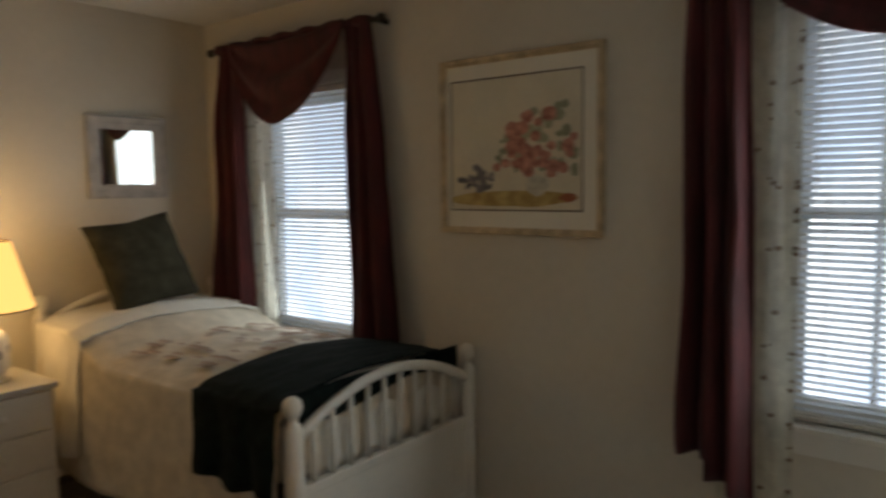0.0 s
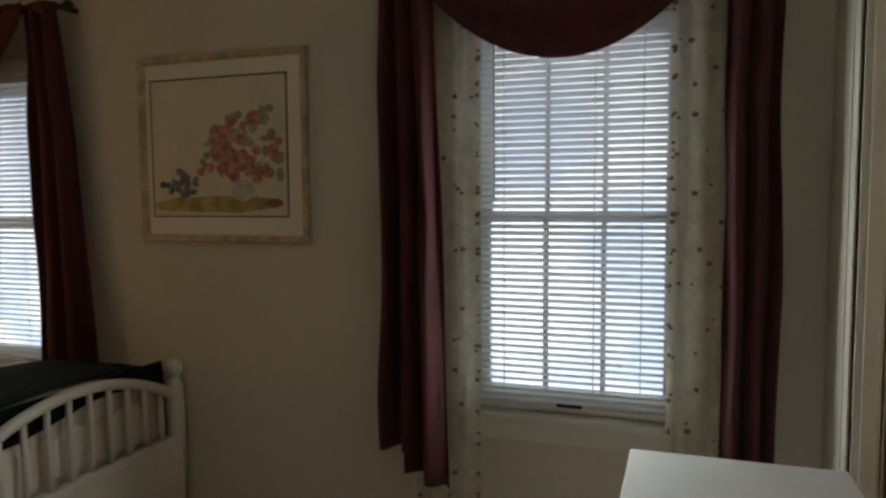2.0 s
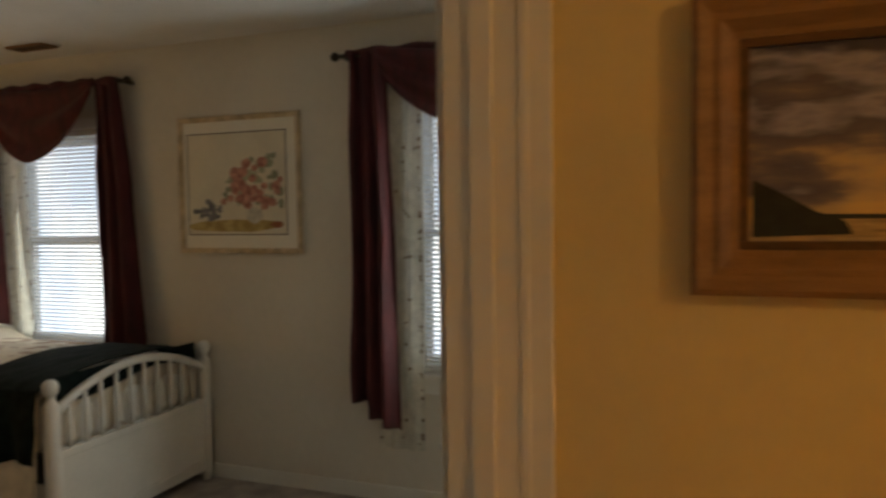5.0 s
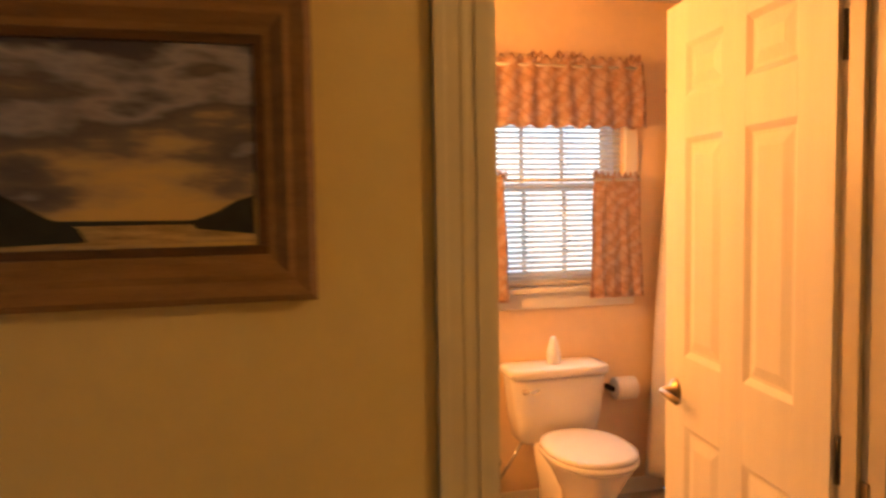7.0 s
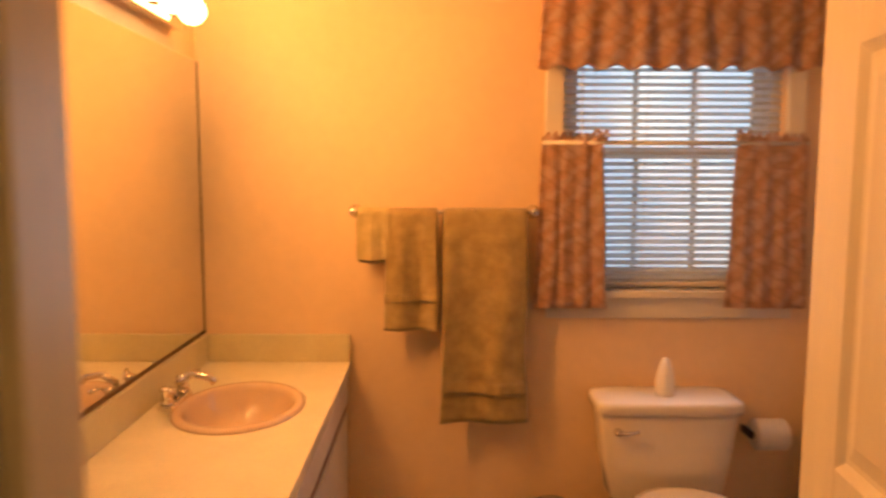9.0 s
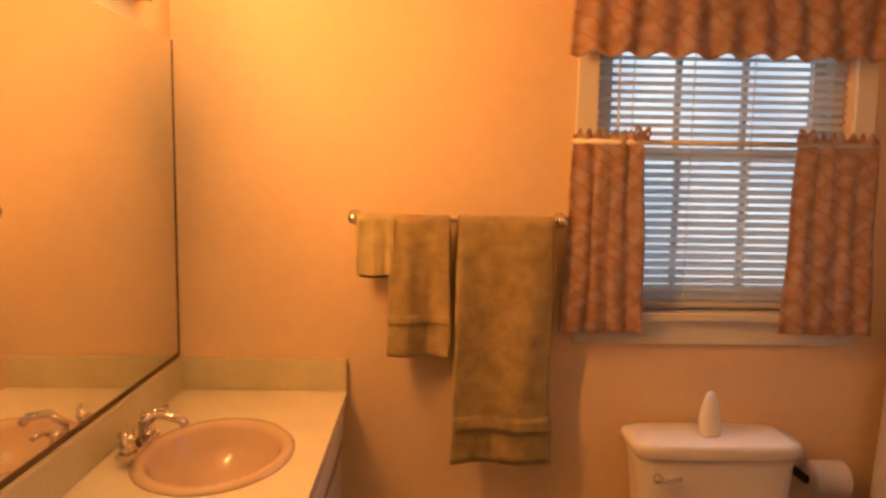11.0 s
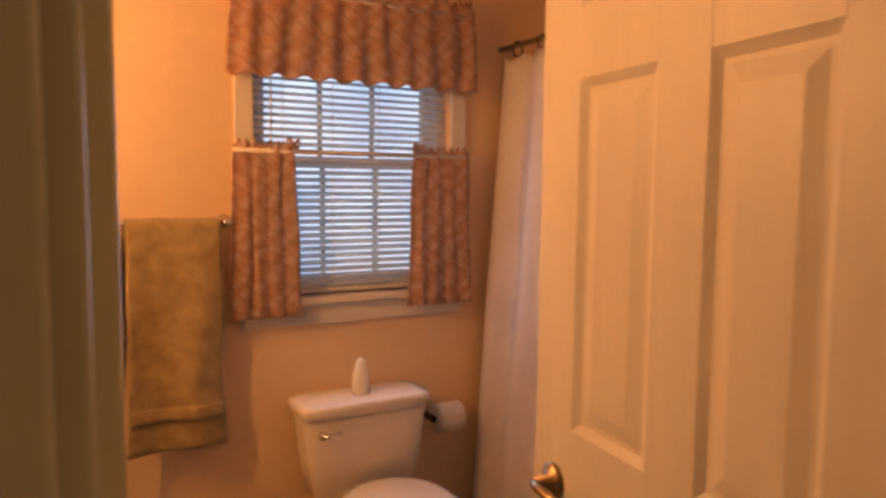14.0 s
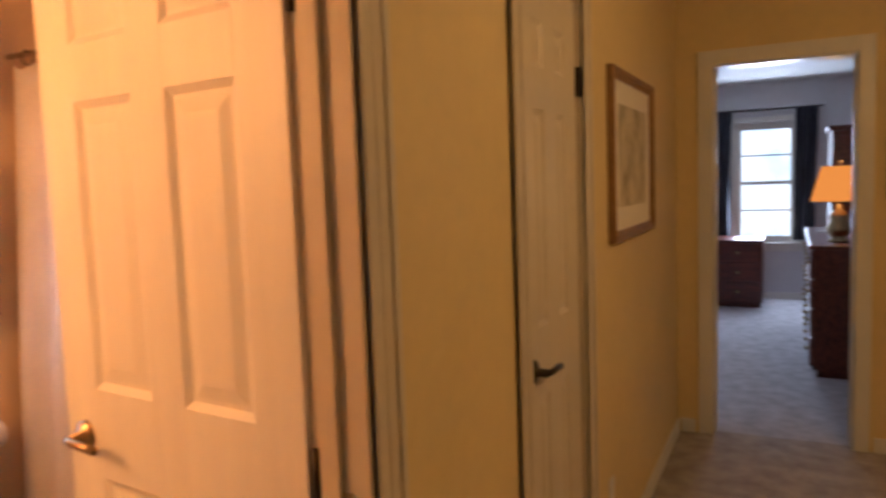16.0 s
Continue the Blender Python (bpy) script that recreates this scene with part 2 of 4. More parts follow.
def tube(points, r, seg=10, bm=None):
    """A round bar through the points."""
    bm = bm or bmesh.new()
    rings = []
    pts = [Vector(p) for p in points]
    for i, p in enumerate(pts):
        d = (pts[min(i + 1, len(pts) - 1)] - pts[max(i - 1, 0)]).normalized()
        u = d.cross(Vector((0, 0, 1)) if abs(d.z) < 0.9 else Vector((1, 0, 0))).normalized()
        v = d.cross(u)
        rings.append([bm.verts.new(p + r * (math.cos(2 * math.pi * k / seg) * u + math.sin(2 * math.pi * k / seg) * v)) for k in range(seg)])
    for a, b in zip(rings, rings[1:]):
        for i in range(seg):
            bm.faces.new((a[i], a[(i + 1) % seg], b[(i + 1) % seg], b[i]))
    bm.faces.new(rings[0][::-1])
    bm.faces.new(rings[-1])
    return bm


def sheet(fn, nu, nv, thick=0.004):
    """Cloth of two sides from fn(u, v), u and v from 0 to 1."""
    bm = bmesh.new()
    grid = [[bm.verts.new(fn(i / nu, j / nv)) for j in range(nv + 1)] for i in range(nu + 1)]
    for i in range(nu):
        for j in range(nv):
            bm.faces.new((grid[i][j], grid[i + 1][j], grid[i + 1][j + 1], grid[i][j + 1]))
    if thick:
        bmesh.ops.recalc_face_normals(bm, faces=bm.faces)
        bmesh.ops.solidify(bm, geom=bm.faces[:], thickness=thick)
    return bm


def wob(a, b, s=1.0):
    return noise.noise(Vector((a * s, b * s, 3.7)))


def wall_with_holes(name, axis, at, thick, a0, a1, z0, z1, holes, material):
    """A wall at y=at..at+thick (axis 'y', along x) or x=at..at+thick (axis 'x', along y), cut by holes (a0, a1, z0, z1)."""
    bm = bmesh.new()
    cuts = sorted({a0, a1, *[h[0] for h in holes], *[h[1] for h in holes]})
    for u, v in zip(cuts, cuts[1:]):
        spans = [(z0, z1)]
        for h in holes:
            if h[0] <= u and h[1] >= v:
                spans = [(p, q) for (lo, hi) in spans for (p, q) in ((lo, min(hi, h[2])), (max(lo, h[3]), hi)) if q - p > 1e-4]
        for p, q in spans:
            if axis == "y":
                add_box(bm, u, v, at, at + thick, p, q)
            else:
                add_box(bm, at, at + thick, u, v, p, q)
    bmesh.ops.remove_doubles(bm, verts=bm.verts, dist=1e-5)
    return tagged(part(name, bm, material), kind="structure")

# ---------------------------------------------------------------- structure
WIN_A, WIN_B, WIN_BATH = (-2.015, -1.245, 0.685, 2.05), (0.79, 1.56, 0.685, 2.12), (3.57, 4.36, 1.085, 2.08)
DOOR_BED, DOOR_BATH, DOOR_CLOSET = (-0.98, 0.0, -0.01, 2.05), (2.905, 3.64, -0.01, 2.05), (4.36, 4.92, -0.01, 2.05)

wall_with_holes("wall_bedroom_north", "y", W, 0.16, -2.70, 2.05, 0, TOP, [WIN_A, WIN_B], WALL_BED)
wall_with_holes("wall_bedroom_west", "x", -2.62, 0.12, -2.0, W, 0, TOP, [], WALL_BED)
wall_with_holes("wall_bedroom_entry", "x", 1.815, 0.038, -2.0, 0.12, 0, TOP, [DOOR_BED], WALL_BED)
wall_with_holes("wall_bedroom_return", "y", 0.06, 0.06, 1.855, 1.93, 0, TOP, [], WALL_BED)
wall_with_holes("wall_bedroom_east", "x", 1.985, 0.06, 0.12, W, 0, TOP, [(0.78, 1.88, -0.01, 2.05)], WALL_BED)
wall_with_holes("wall_bedroom_south", "y", -2.12, 0.12, -2.62, 1.85, 0, TOP, [], WALL_BED)
wall_with_holes("wall_hall_north", "y", 0.0, 0.058, 1.855, 6.93, 0, TOP, [DOOR_BATH, DOOR_CLOSET], WALL_HALL)
wall_with_holes("wall_bath_south", "y", 0.06, 0.06, 1.93, 5.40, 0, TOP, [DOOR_BATH, DOOR_CLOSET], WALL_BATH)
wall_with_holes("wall_bath_west", "x", 2.18, 0.10, 0.12, W, 0, TOP, [], WALL_BATH)
wall_with_holes("wall_bath_north", "y", W, 0.16, 2.05, 5.40, 0, TOP, [WIN_BATH], WALL_BATH)
wall_with_holes("wall_bath_east", "x", 5.40, 0.10, 0.06, W + 0.16, 0, TOP, [], WALL_BATH)
wall_with_holes("wall_hall_east", "x", 6.93, 0.12, -2.6, 0.2, 0, TOP, [(-0.90, -0.18, -0.01, 2.08)], WALL_HALL)
wall_with_holes("wall_hall_south", "y", -2.72, 0.12, 1.855, 6.93, 0, TOP, [], WALL_HALL)
wall_with_holes("wall_hall_west", "x", 1.855, 0.075, -2.72, 0.0, 0, TOP, [DOOR_BED], WALL_HALL)
wall_with_holes("wall_far_room_east", "x", 11.8, 0.16, -3.0, 1.6, 0, TOP, [(-0.64, 0.03, 0.66, 2.05)], WALL_FAR)
wall_with_holes("wall_far_room_north", "y", 1.6, 0.12, 6.93, 11.96, 0, TOP, [], WALL_FAR)
wall_with_holes("wall_far_room_south", "y", -3.0, 0.12, 7.05, 11.8, 0, TOP, [], WALL_FAR)
wall_with_holes("wall_far_room_west", "x", 7.052, 0.02, -2.88, 1.6, 0, TOP, [(-0.90, -0.18, -0.01, 2.08)], WALL_FAR)
tagged(part("floor_bedroom", box(-2.62, 1.86, -2.1, W, -0.12, 0), CARPET), kind="structure")
tagged(part("floor_closet", box(1.86, 2.18, 0.02, W, -0.12, -0.001), CARPET), kind="structure")
tagged(part("floor_hall", box(1.86, 6.99, -2.62, 0.02, -0.12, 0), CARPET), kind="structure")
tagged(part("floor_bath", box(2.18, 5.4, 0.02, W, -0.12, -0.002), VINYL), kind="structure")
tagged(part("floor_far_room", box(6.99, 11.8, -3.0, 1.6, -0.12, 0), CARPET_FAR), kind="structure")
for n, b in (("ceiling_bedroom", (-2.7, 1.86, -2.1, W + 0.1, TOP, TOP + 0.1)),
             ("ceiling_closet", (1.86, 2.18, 0.0, W + 0.1, TOP, TOP + 0.1)), ("ceiling_bath", (2.18, 5.5, 0.0, W + 0.1, TOP, TOP + 0.1)),
             ("ceiling_hall", (1.86, 6.99, -2.7, 0.0, TOP, TOP + 0.1)), ("ceiling_far_room", (6.99, 11.9, -3, 1.7, TOP, TOP + 0.1))):
    tagged(part(n, box(*b), CEILING), kind="structure")


def baseboard(name, x0, x1, y0, y1):
    bm = boxes((x0, x1, y0, y1, 0, 0.08), bevel=0.004)
    tagged(part(name, bm, TRIM), kind="structure")


baseboard("baseboard_bedroom_north", -2.49, 1.98, W - 0.014, W - 0.001)
baseboard("baseboard_bedroom_west", -2.499, -2.486, -1.98, W - 0.02)
baseboard("baseboard_hall_a", 2.0, 2.81, -0.014, -0.001)
baseboard("baseboard_hall_b", 3.73, 4.27, -0.014, -0.001)
baseboard("baseboard_hall_c", 5.01, 6.91, -0.014, -0.001)
baseboard("baseboard_hall_east_a", 6.916, 6.929, -0.10, -0.02)
baseboard("baseboard_hall_east_b", 6.916, 6.929, -2.6, -0.98)
baseboard("baseboard_bath_north", 2.82, 4.58, W - 0.014, W - 0.001)
baseboard("baseboard_far", 11.786, 11.799, -2.8, 1.5)


def moulding(x0, x1, y_face, sign, z0, z1, step):
    """Stepped casing strip standing proud of a wall face at y_face towards sign."""
    bm = bmesh.new()
    w = x1 - x0
    for k, (a, b, d) in enumerate(((0, 1, 0.012), (0.0, 0.30, 0.0155), (0.42, 0.55, 0.014), (0.80, 1.0, 0.017))):
        lo, hi = (x0 + a * w, x0 + b * w) if step > 0 else (x1 - b * w, x1 - a * w)
        add_box(bm, lo, hi, min(y_face, y_face + sign * d), max(y_face, y_face + sign * d), z0, z1 - 0.0005 * k, 0.002)
    return bm


def door_frame(name, x0, x1, top, y_a, y_b, label, stop=True, w=0.085, far_side=True, paint=TRIM):
    """Jambs, head and casings round an opening through a wall between y_a and y_b."""
    root = tagged(empty(name), label, "door frame", kind="structure")
    part("jamb", box(x0 - 0.002, x0 + 0.018, y_a - 0.003, y_b + 0.003, 0, top, 0.002), paint, root)
    part("jamb", box(x1 - 0.018, x1 + 0.002, y_a - 0.003, y_b + 0.003, 0, top, 0.002), paint, root)
    part("head_jamb", box(x0 + 0.018, x1 - 0.018, y_a - 0.003, y_b + 0.003, top - 0.018, top + 0.002, 0.002), paint, root)
    if stop:
        m = y_a + 0.55 * (y_b - y_a)
        part("stop", box(x0 + 0.018, x0 + 0.030, m - 0.018, m + 0.018, 0, top - 0.018, 0.002), paint, root)
        part("stop", box(x1 - 0.030, x1 - 0.018, m - 0.018, m + 0.018, 0, top - 0.018, 0.002), paint, root)
    for yf, s in ((y_a, -1), (y_b, 1)):
        part("casing", moulding(x0 - w + 0.008, x0 + 0.008, yf, s, 0, top + w, -1), paint, root)
        if yf == y_b and not far_side:
            continue
        part("casing", moulding(x1 - 0.008, x1 + w - 0.008, yf, s, 0, top + w, 1), paint, root)
        part("head_casing", box(x0 + 0.008, x1 - 0.008, min(yf, yf + s * 0.018), max(yf, yf + s * 0.018), top - 0.008, top + w, 0.004), paint, root)
    return root


f1 = door_frame("door_frame_1", -0.98, 0.003, 2.05, 0.0, 0.115, "white painted casing round the bedroom doorway", far_side=False)
f1.matrix_basis = Matrix.Translation((1.815, 0, 0)) @ Matrix(((0, 1, 0, 0), (1, 0, 0, 0), (0, 0, 1, 0), (0, 0, 0, 1)))
tagged(part("trim_corner", boxes((1.932, 1.985, -0.014, -0.001, 0, 2.13), (1.935, 1.95, -0.019, -0.001, 0, 2.13), bevel=.003), TRIM), kind="structure")
door_frame("door_frame_2", 2.905, 3.64, 2.05, 0.0, 0.12, "tan painted moulded casing round the bathroom doorway", paint=TRIM_HALL)
door_frame("door_frame_3", 4.36, 4.92, 2.05, 0.0, 0.12, "tan painted casing round the hall closet", False, paint=TRIM_HALL)
# the same, turned, for openings along y
f4 = door_frame("door_frame_4", -0.90, -0.18, 2.08, 0.0, 0.145, "off-white casing round the doorway at the hall end", w=0.07)
f4.matrix_basis = Matrix.Translation((6.93, 0, 0)) @ Matrix(((0, 1, 0, 0), (1, 0, 0, 0), (0, 0, 1, 0), (0, 0, 0, 1)))


f5 = door_frame("door_frame_5", 0.78, 1.88, 2.05, 0.0, 0.06, "white casing round the dark bedroom closet opening")
f5.matrix_basis = Matrix.Translation((1.985, 0, 0)) @ Matrix(((0, 1, 0, 0), (1, 0, 0, 0), (0, 0, 1, 0), (0, 0, 0, 1)))


def panel_door(name, w, h, t, label, handle, DOOR_PAINT=DOOR_PAINT):
    """Six-panel door, hinge edge at x=0, leaf along +x, thickness along y from 0 to t."""
    root = tagged(empty(name), label, "door", kind="structure")
    st, mul = 0.115, 0.10
    pw = (w - 2 * st - mul) / 2
    rows = ((0.24, 0.90), (1.09, 1.67), (1.78, h - 0.115))
    d = 0.009
    part("leaf", box(0, w, d, t - d, 0.006, h, 0.001), DOOR_PAINT, root)
    zs = [0.006] + [v for r in rows for v in r] + [h]
    for s, (ya, yb) in enumerate(((0, d), (t - d, t))):
        bm = bmesh.new()
        for a, b in ((0, st), (st + pw, st + pw + mul), (w - st, w)):
            add_box(bm, a, b, ya, yb, 0.006, h, 0.0015)
        for a, b in ((st, st + pw), (st + pw + mul, w - st)):
            for k in range(0, len(zs), 2):
                add_box(bm, a, b, ya, yb, zs[k], zs[k + 1], 0.0015)
        part("face_frame", bm, DOOR_PAINT, root)
        for a in (st, st + pw + mul):
            for z0, z1 in rows:
                bm = bmesh.new()
                loops = []
                for inset, depth in ((-.0005, .0004), (.004, .003), (.014, d - .0002), (.022, d - .0004), (.048, .002)):
                    yy = depth if s == 0 else t - depth
                    loops.append([bm.verts.new(c) for c in ((a + inset, yy, z0 + inset), (a + pw - inset, yy, z0 + inset), (a + pw - inset, yy, z1 - inset), (a + inset, yy, z1 - inset))])
                for p, q in zip(loops, loops[1:]):
                    for i in range(4):
                        bm.faces.new((p[i], p[(i + 1) % 4], q[(i + 1) % 4], q[i]))
                bm.faces.new(loops[-1])
                part("panel", bm, DOOR_PAINT, root)
    for sgn, y0 in ((-1, 0), (1, t)):
        kx, kz = w - 0.065, 0.985
        turn = pose(kx, y0, kz, 90 if sgn < 0 else -90)
        k = part("rosette", lathe([(0.032, 0), (0.032, 0.004), (0.026, 0.010), (0.012, 0.014), (0.011, 0.04)], 20), handle, root, "metal handle rosette", True, turn)
        bm = tube([(0, 0, 0.04), (-0.02, 0, 0.046), (-0.06, 0, 0.047), (-0.10, 0.004 * 1, 0.044)], 0.009)
        part("lever", bm, handle, k, smooth=True)
    return root


bath_door = panel_door("door_1", 0.70, 2.03, 0.035, "open white six-panel bathroom door with metal lever", BRASS)
bath_door.matrix_basis = pose(3.645, 0.105, 0, 0, 0, 83.3)
for z in (0.25, 1.02, 1.80):
    tagged(part("hinge", tube([(3.618, 0.098, z - 0.045), (3.618, 0.098, z + 0.045)], 0.006), DARK_METAL, smooth=True), "dark metal hinge knuckle on the bathroom door", "hinge", "hinges", "structure")
closet_door = panel_door("door_2", 0.52, 2.02, 0.035, "closed tan panelled hall closet door with dark lever", DARK_METAL, TRIM_HALL)
closet_door.matrix_basis = pose(4.90, 0.048, 0, 0, 0, 180)
for z in (0.3, 1.78):
    tagged(part("hinge", box(4.895, 4.92, -0.004, 0.012, z - 0.045, z + 0.045, 0.002), DARK_METAL), "dark metal hinge on the closet door", "hinge", "hinges", "structure")
tagged(part("strike_plate", box(3.619, 3.623, 0.03, 0.05, 0.93, 1.0, 0.001), BRASS), "small brass plate on the jamb", "plate", kind="structure")


def window_unit(name, x0, x1, z0, z1, y, label, rows=2, cols=3):
    """Double-hung sash window set in its opening; room side at y."""
    root = tagged(empty(name), label, "window", kind="structure")
    f = 0.035
    part("window_frame", boxes((x0, x0 + f, y + .05, y + .15, z0, z1), (x1 - f, x1, y + .05, y + .15, z0, z1),
                               (x0 + f, x1 - f, y + .05, y + .15, z1 - f, z1), (x0 + f, x1 - f, y + .05, y + .15, z0, z0 + f)), TRIM, root)
    zm = (z0 + z1) / 2
    for za, zb, yy in ((z0 + f, zm + .02, y + .075), (zm - .02, z1 - f, y + .105)):
        s = part("sash", boxes((x0 + f, x0 + f + .035, yy, yy + .03, za, zb), (x1 - f - .035, x1 - f, yy, yy + .03, za, zb),
                               (x0 + f + .035, x1 - f - .035, yy, yy + .03, zb - .04, zb), (x0 + f + .035, x1 - f - .035, yy, yy + .03, za, za + .04)), TRIM, root)
        ax, bx = x0 + f + .035, x1 - f - .035
        for i in range(1, cols):
            c = ax + (bx - ax) * i / cols
            part("muntin", box(c - .009, c + .009, yy + .006, yy + .024, za + .04, zb - .04), TRIM, s)
        for j in range(1, rows):
            c = za + (zb - za) * j / rows
            part("muntin", box(ax, bx, yy + .008, yy + .022, c - .009, c + .009), TRIM, s)
        g = part("pane", box(ax, bx, yy + .014, yy + .017, za + .04, zb - .04), GLASS, s)
        g.visible_shadow = False
    part("window_sill", box(x0 - 0.07, x1 + 0.07, y - 0.035, y + 0.05, z0 - 0.022, z0 + 0.002, 0.004), TRIM, root)
    part("apron", box(x0 - 0.05, x1 + 0.05, y - 0.014, y - 0.001, z0 - 0.10, z0 - 0.023, 0.004), TRIM, root)
    part("side_casing", box(x0 - 0.065, x0, y - 0.018, y - 0.001, z0 + 0.003, z1 + 0.065, 0.004), TRIM, root)
    part("side_casing", box(x1, x1 + 0.065, y - 0.018, y - 0.001, z0 + 0.003, z1 + 0.065, 0.004), TRIM, root)
    part("top_casing", box(x0, x1, y - 0.018, y - 0.001, z1, z1 + 0.065, 0.004), TRIM, root)
    return root


window_unit("window_1", *WIN_A, W, "white double-hung sash window behind drapes", 1, 1)
window_unit("window_2", *WIN_B, W, "white double-hung sash window behind blinds", 1)
window_unit("window_3", *WIN_BATH, W, "white double-hung bathroom window behind blinds", 1)
w4 = window_unit("window_4", -0.64, 0.03, 0.66, 2.05, 0, "tall bright sash window of the end room", 2, 1)
w4.matrix_basis = Matrix.Translation((11.8, 0, 0)) @ Matrix(((0, 1, 0, 0), (1, 0, 0, 0), (0, 0, 1, 0), (0, 0, 0, 1)))
tagged(part("backdrop_garden", box(-14, 18, 7.0, 7.05, -3, 7), OUTSIDE), kind="structure")
tagged(part("backdrop_yard", box(17, 17.05, -9, 9, -3, 7), OUTSIDE_FAR), kind="structure")
tagged(part("ground", box(-60, 60, -60, 60, -3.15, -3.1), mat("garden grass", (0.06, 0.09, 0.03), 0.9, var=0.3)), kind="structure")


def blind(name, x0, x1, z0, z1, y, pitch, tilt, label):
    """Slatted blind with head rail, bottom rail, cords and every slat."""
    root = tagged(empty(name), label, "window blind")
    part("head_rail", box(x0, x1, y - .018, y + .018, z1 - .03, z1, .003), TRIM, root)
    part("bottom_rail", box(x0, x1, y - .012, y + .012, z0, z0 + .014, .003), TRIM, root)
    n = int((z1 - z0 - 0.05) / pitch)
    me = None
    for i in range(n):
        z = z0 + .02 + (i + 0.5) * pitch
        if me is None:
            bm = bmesh.new()
            wv = pitch * 0.60
            prof = [(-wv, 0.0), (-wv * .5, .0016), (0, .0022), (wv * .5, .0016), (wv, 0.0)]
            lo = [bm.verts.new((0, a, b)) for a, b in prof]
            hi = [bm.verts.new((x1 - x0 - 0.006, a, b)) for a, b in prof]
            for a in range(4):
                bm.faces.new((lo[a], lo[a + 1], hi[a + 1], hi[a]))
            first = part("slat", bm, BLIND, root, smooth=True)
            me = first.data
            ob = first
        else:
            ob = new("slat", me)
            ob.parent = root
        ob.matrix_basis = pose(x0 + .003, y, z, tilt + 2.0 * wob(i, z, 7))
    for k in (0.14, 0.38, 0.62, 0.86):
        c = x0 + k * (x1 - x0)
        part("ladder_cord", box(c - .0015, c + .0015, y - .014, y - .0125, z0 + .014, z1 - .03), TRIM, root)
    part("tilt_wand", tube([(x0 + .06, y - .03, z1 - .03), (x0 + .062, y - .03, z1 - .65)], .0035, 6), TRIM, root)
    return root


blind("window_blind", -1.975, -1.285, 0.70, 2.045, W + 0.03, 0.0245, -32, "white slatted blind, open, at the bed window")
b2 = blind("window_blind", 0.835, 1.51, 0.70, 2.115, W + 0.03, 0.0245, -37, "white slatted blind lowered over the bedroom window")
part("rail_clip", box(1.125, 1.215, W + .012, W + .017, 0.716, 0.728, .001), DARK_METAL, b2, "dark metal clip")
blind("window_blind", 3.575, 4.355, 1.10, 2.07, W + 0.03, 0.0255, 33, "white slatted blind lowered over the bathroom window")

# ---------------------------------------------------------------- bedroom


def drape_side(x_top0, x_top1, x_bot0, x_bot1, z_top, z_bot, y, folds, ragged, seed):
    def fn(u, v):
        a, b = x_top0 + u * (x_top1 - x_top0), x_bot0 + u * (x_bot1 - x_bot0)
        k = v ** 0.8
        x = a + (b - a) * k + 0.012 * wob(u * 3 + seed, v * 4)
        low = z_bot + ragged * (1 - u if ragged > 0 else u) * abs(1)
        z = z_top + (low - z_top) * v
        yy = y + (0.022 + 0.02 * v) * math.sin(u * folds * 2 * math.pi + seed + 0.7 * wob(v * 3, seed)) + 0.018 * wob(u * 5, v * 5 + seed)
        return (x, yy, z)
    return sheet(fn, 56, 40, 0.005)


def drape_set(name, x0, x1, y, z_rod, z_bot, label, seed, flare, sag):
    """Scarf-style maroon drapes over a rod with a deep swag between."""
    root = tagged(empty(name), label, "drapes")
    w = x1 - x0
    part("curtain_rod", tube([(x0 - .05, y, z_rod), (x1 + .05, y, z_rod)], .012, 12), DARK_METAL, root, "dark metal rod", True)
    for xx in (x0 - .07, x1 + .07):
        bm = bmesh.new()
        bmesh.ops.create_uvsphere(bm, u_segments=14, v_segments=10, radius=.024, matrix=Matrix.Translation((xx, y, z_rod)))
        part("finial", bm, DARK_METAL, root, smooth=True)
    for xx in (x0 - .03, x1 + .03):
        part("bracket", box(xx - .008, xx + .008, y, W - .002, z_rod - .012, z_rod + .012, .002), DARK_METAL, root)
    part("side_drape", drape_side(x0 + .02, x0 + .18, x0 - flare, x0 + .24, z_rod + .02, z_bot, y - .005, 2.5, .0, seed), MAROON, root, smooth=True)
    part("front_tail", drape_side(x0 + .10, x0 + .22, x0 + .12, x0 + .27, z_rod + .02, z_bot - .13, y - .03, 1.6, .06, seed + 2), MAROON, root, smooth=True)
    part("side_drape", drape_side(x1 - .17, x1 - .01, x1 - .16, x1 + flare, z_rod + .02, z_bot + .02, y - .005, 2.5, .0, seed + 4), MAROON, root, smooth=True)

    def swag(u, v):
        x = x0 + .15 + u * (w - .30)
        drop = (0.05 + sag * v) * (math.sin(math.pi * u) ** 0.75) + 0.04 * v
        yy = y - .035 - .045 * v * math.sin(math.pi * u) - .018 * math.sin(v * 4.2 * math.pi + 0.6) * math.sin(math.pi * u) ** .5
        return (x, yy, z_rod + .025 - drop + .006 * wob(u * 6, v * 3 + seed))
    part("swag", sheet(swag, 60, 36, 0.005), MAROON, root, "draped maroon swag", True)

    def roll(u, v):
        x = x0 + u * w
        a = v * 2 * math.pi
        r = .022 + .006 * math.sin(u * 40 + seed)
        return (x, y - .0 + r * math.cos(a), z_rod + .008 + r * math.sin(a) + .004 * wob(u * 8, seed))
    part("rod_wrap", sheet(roll, 60, 10, 0), MAROON, root, smooth=True)
    return root


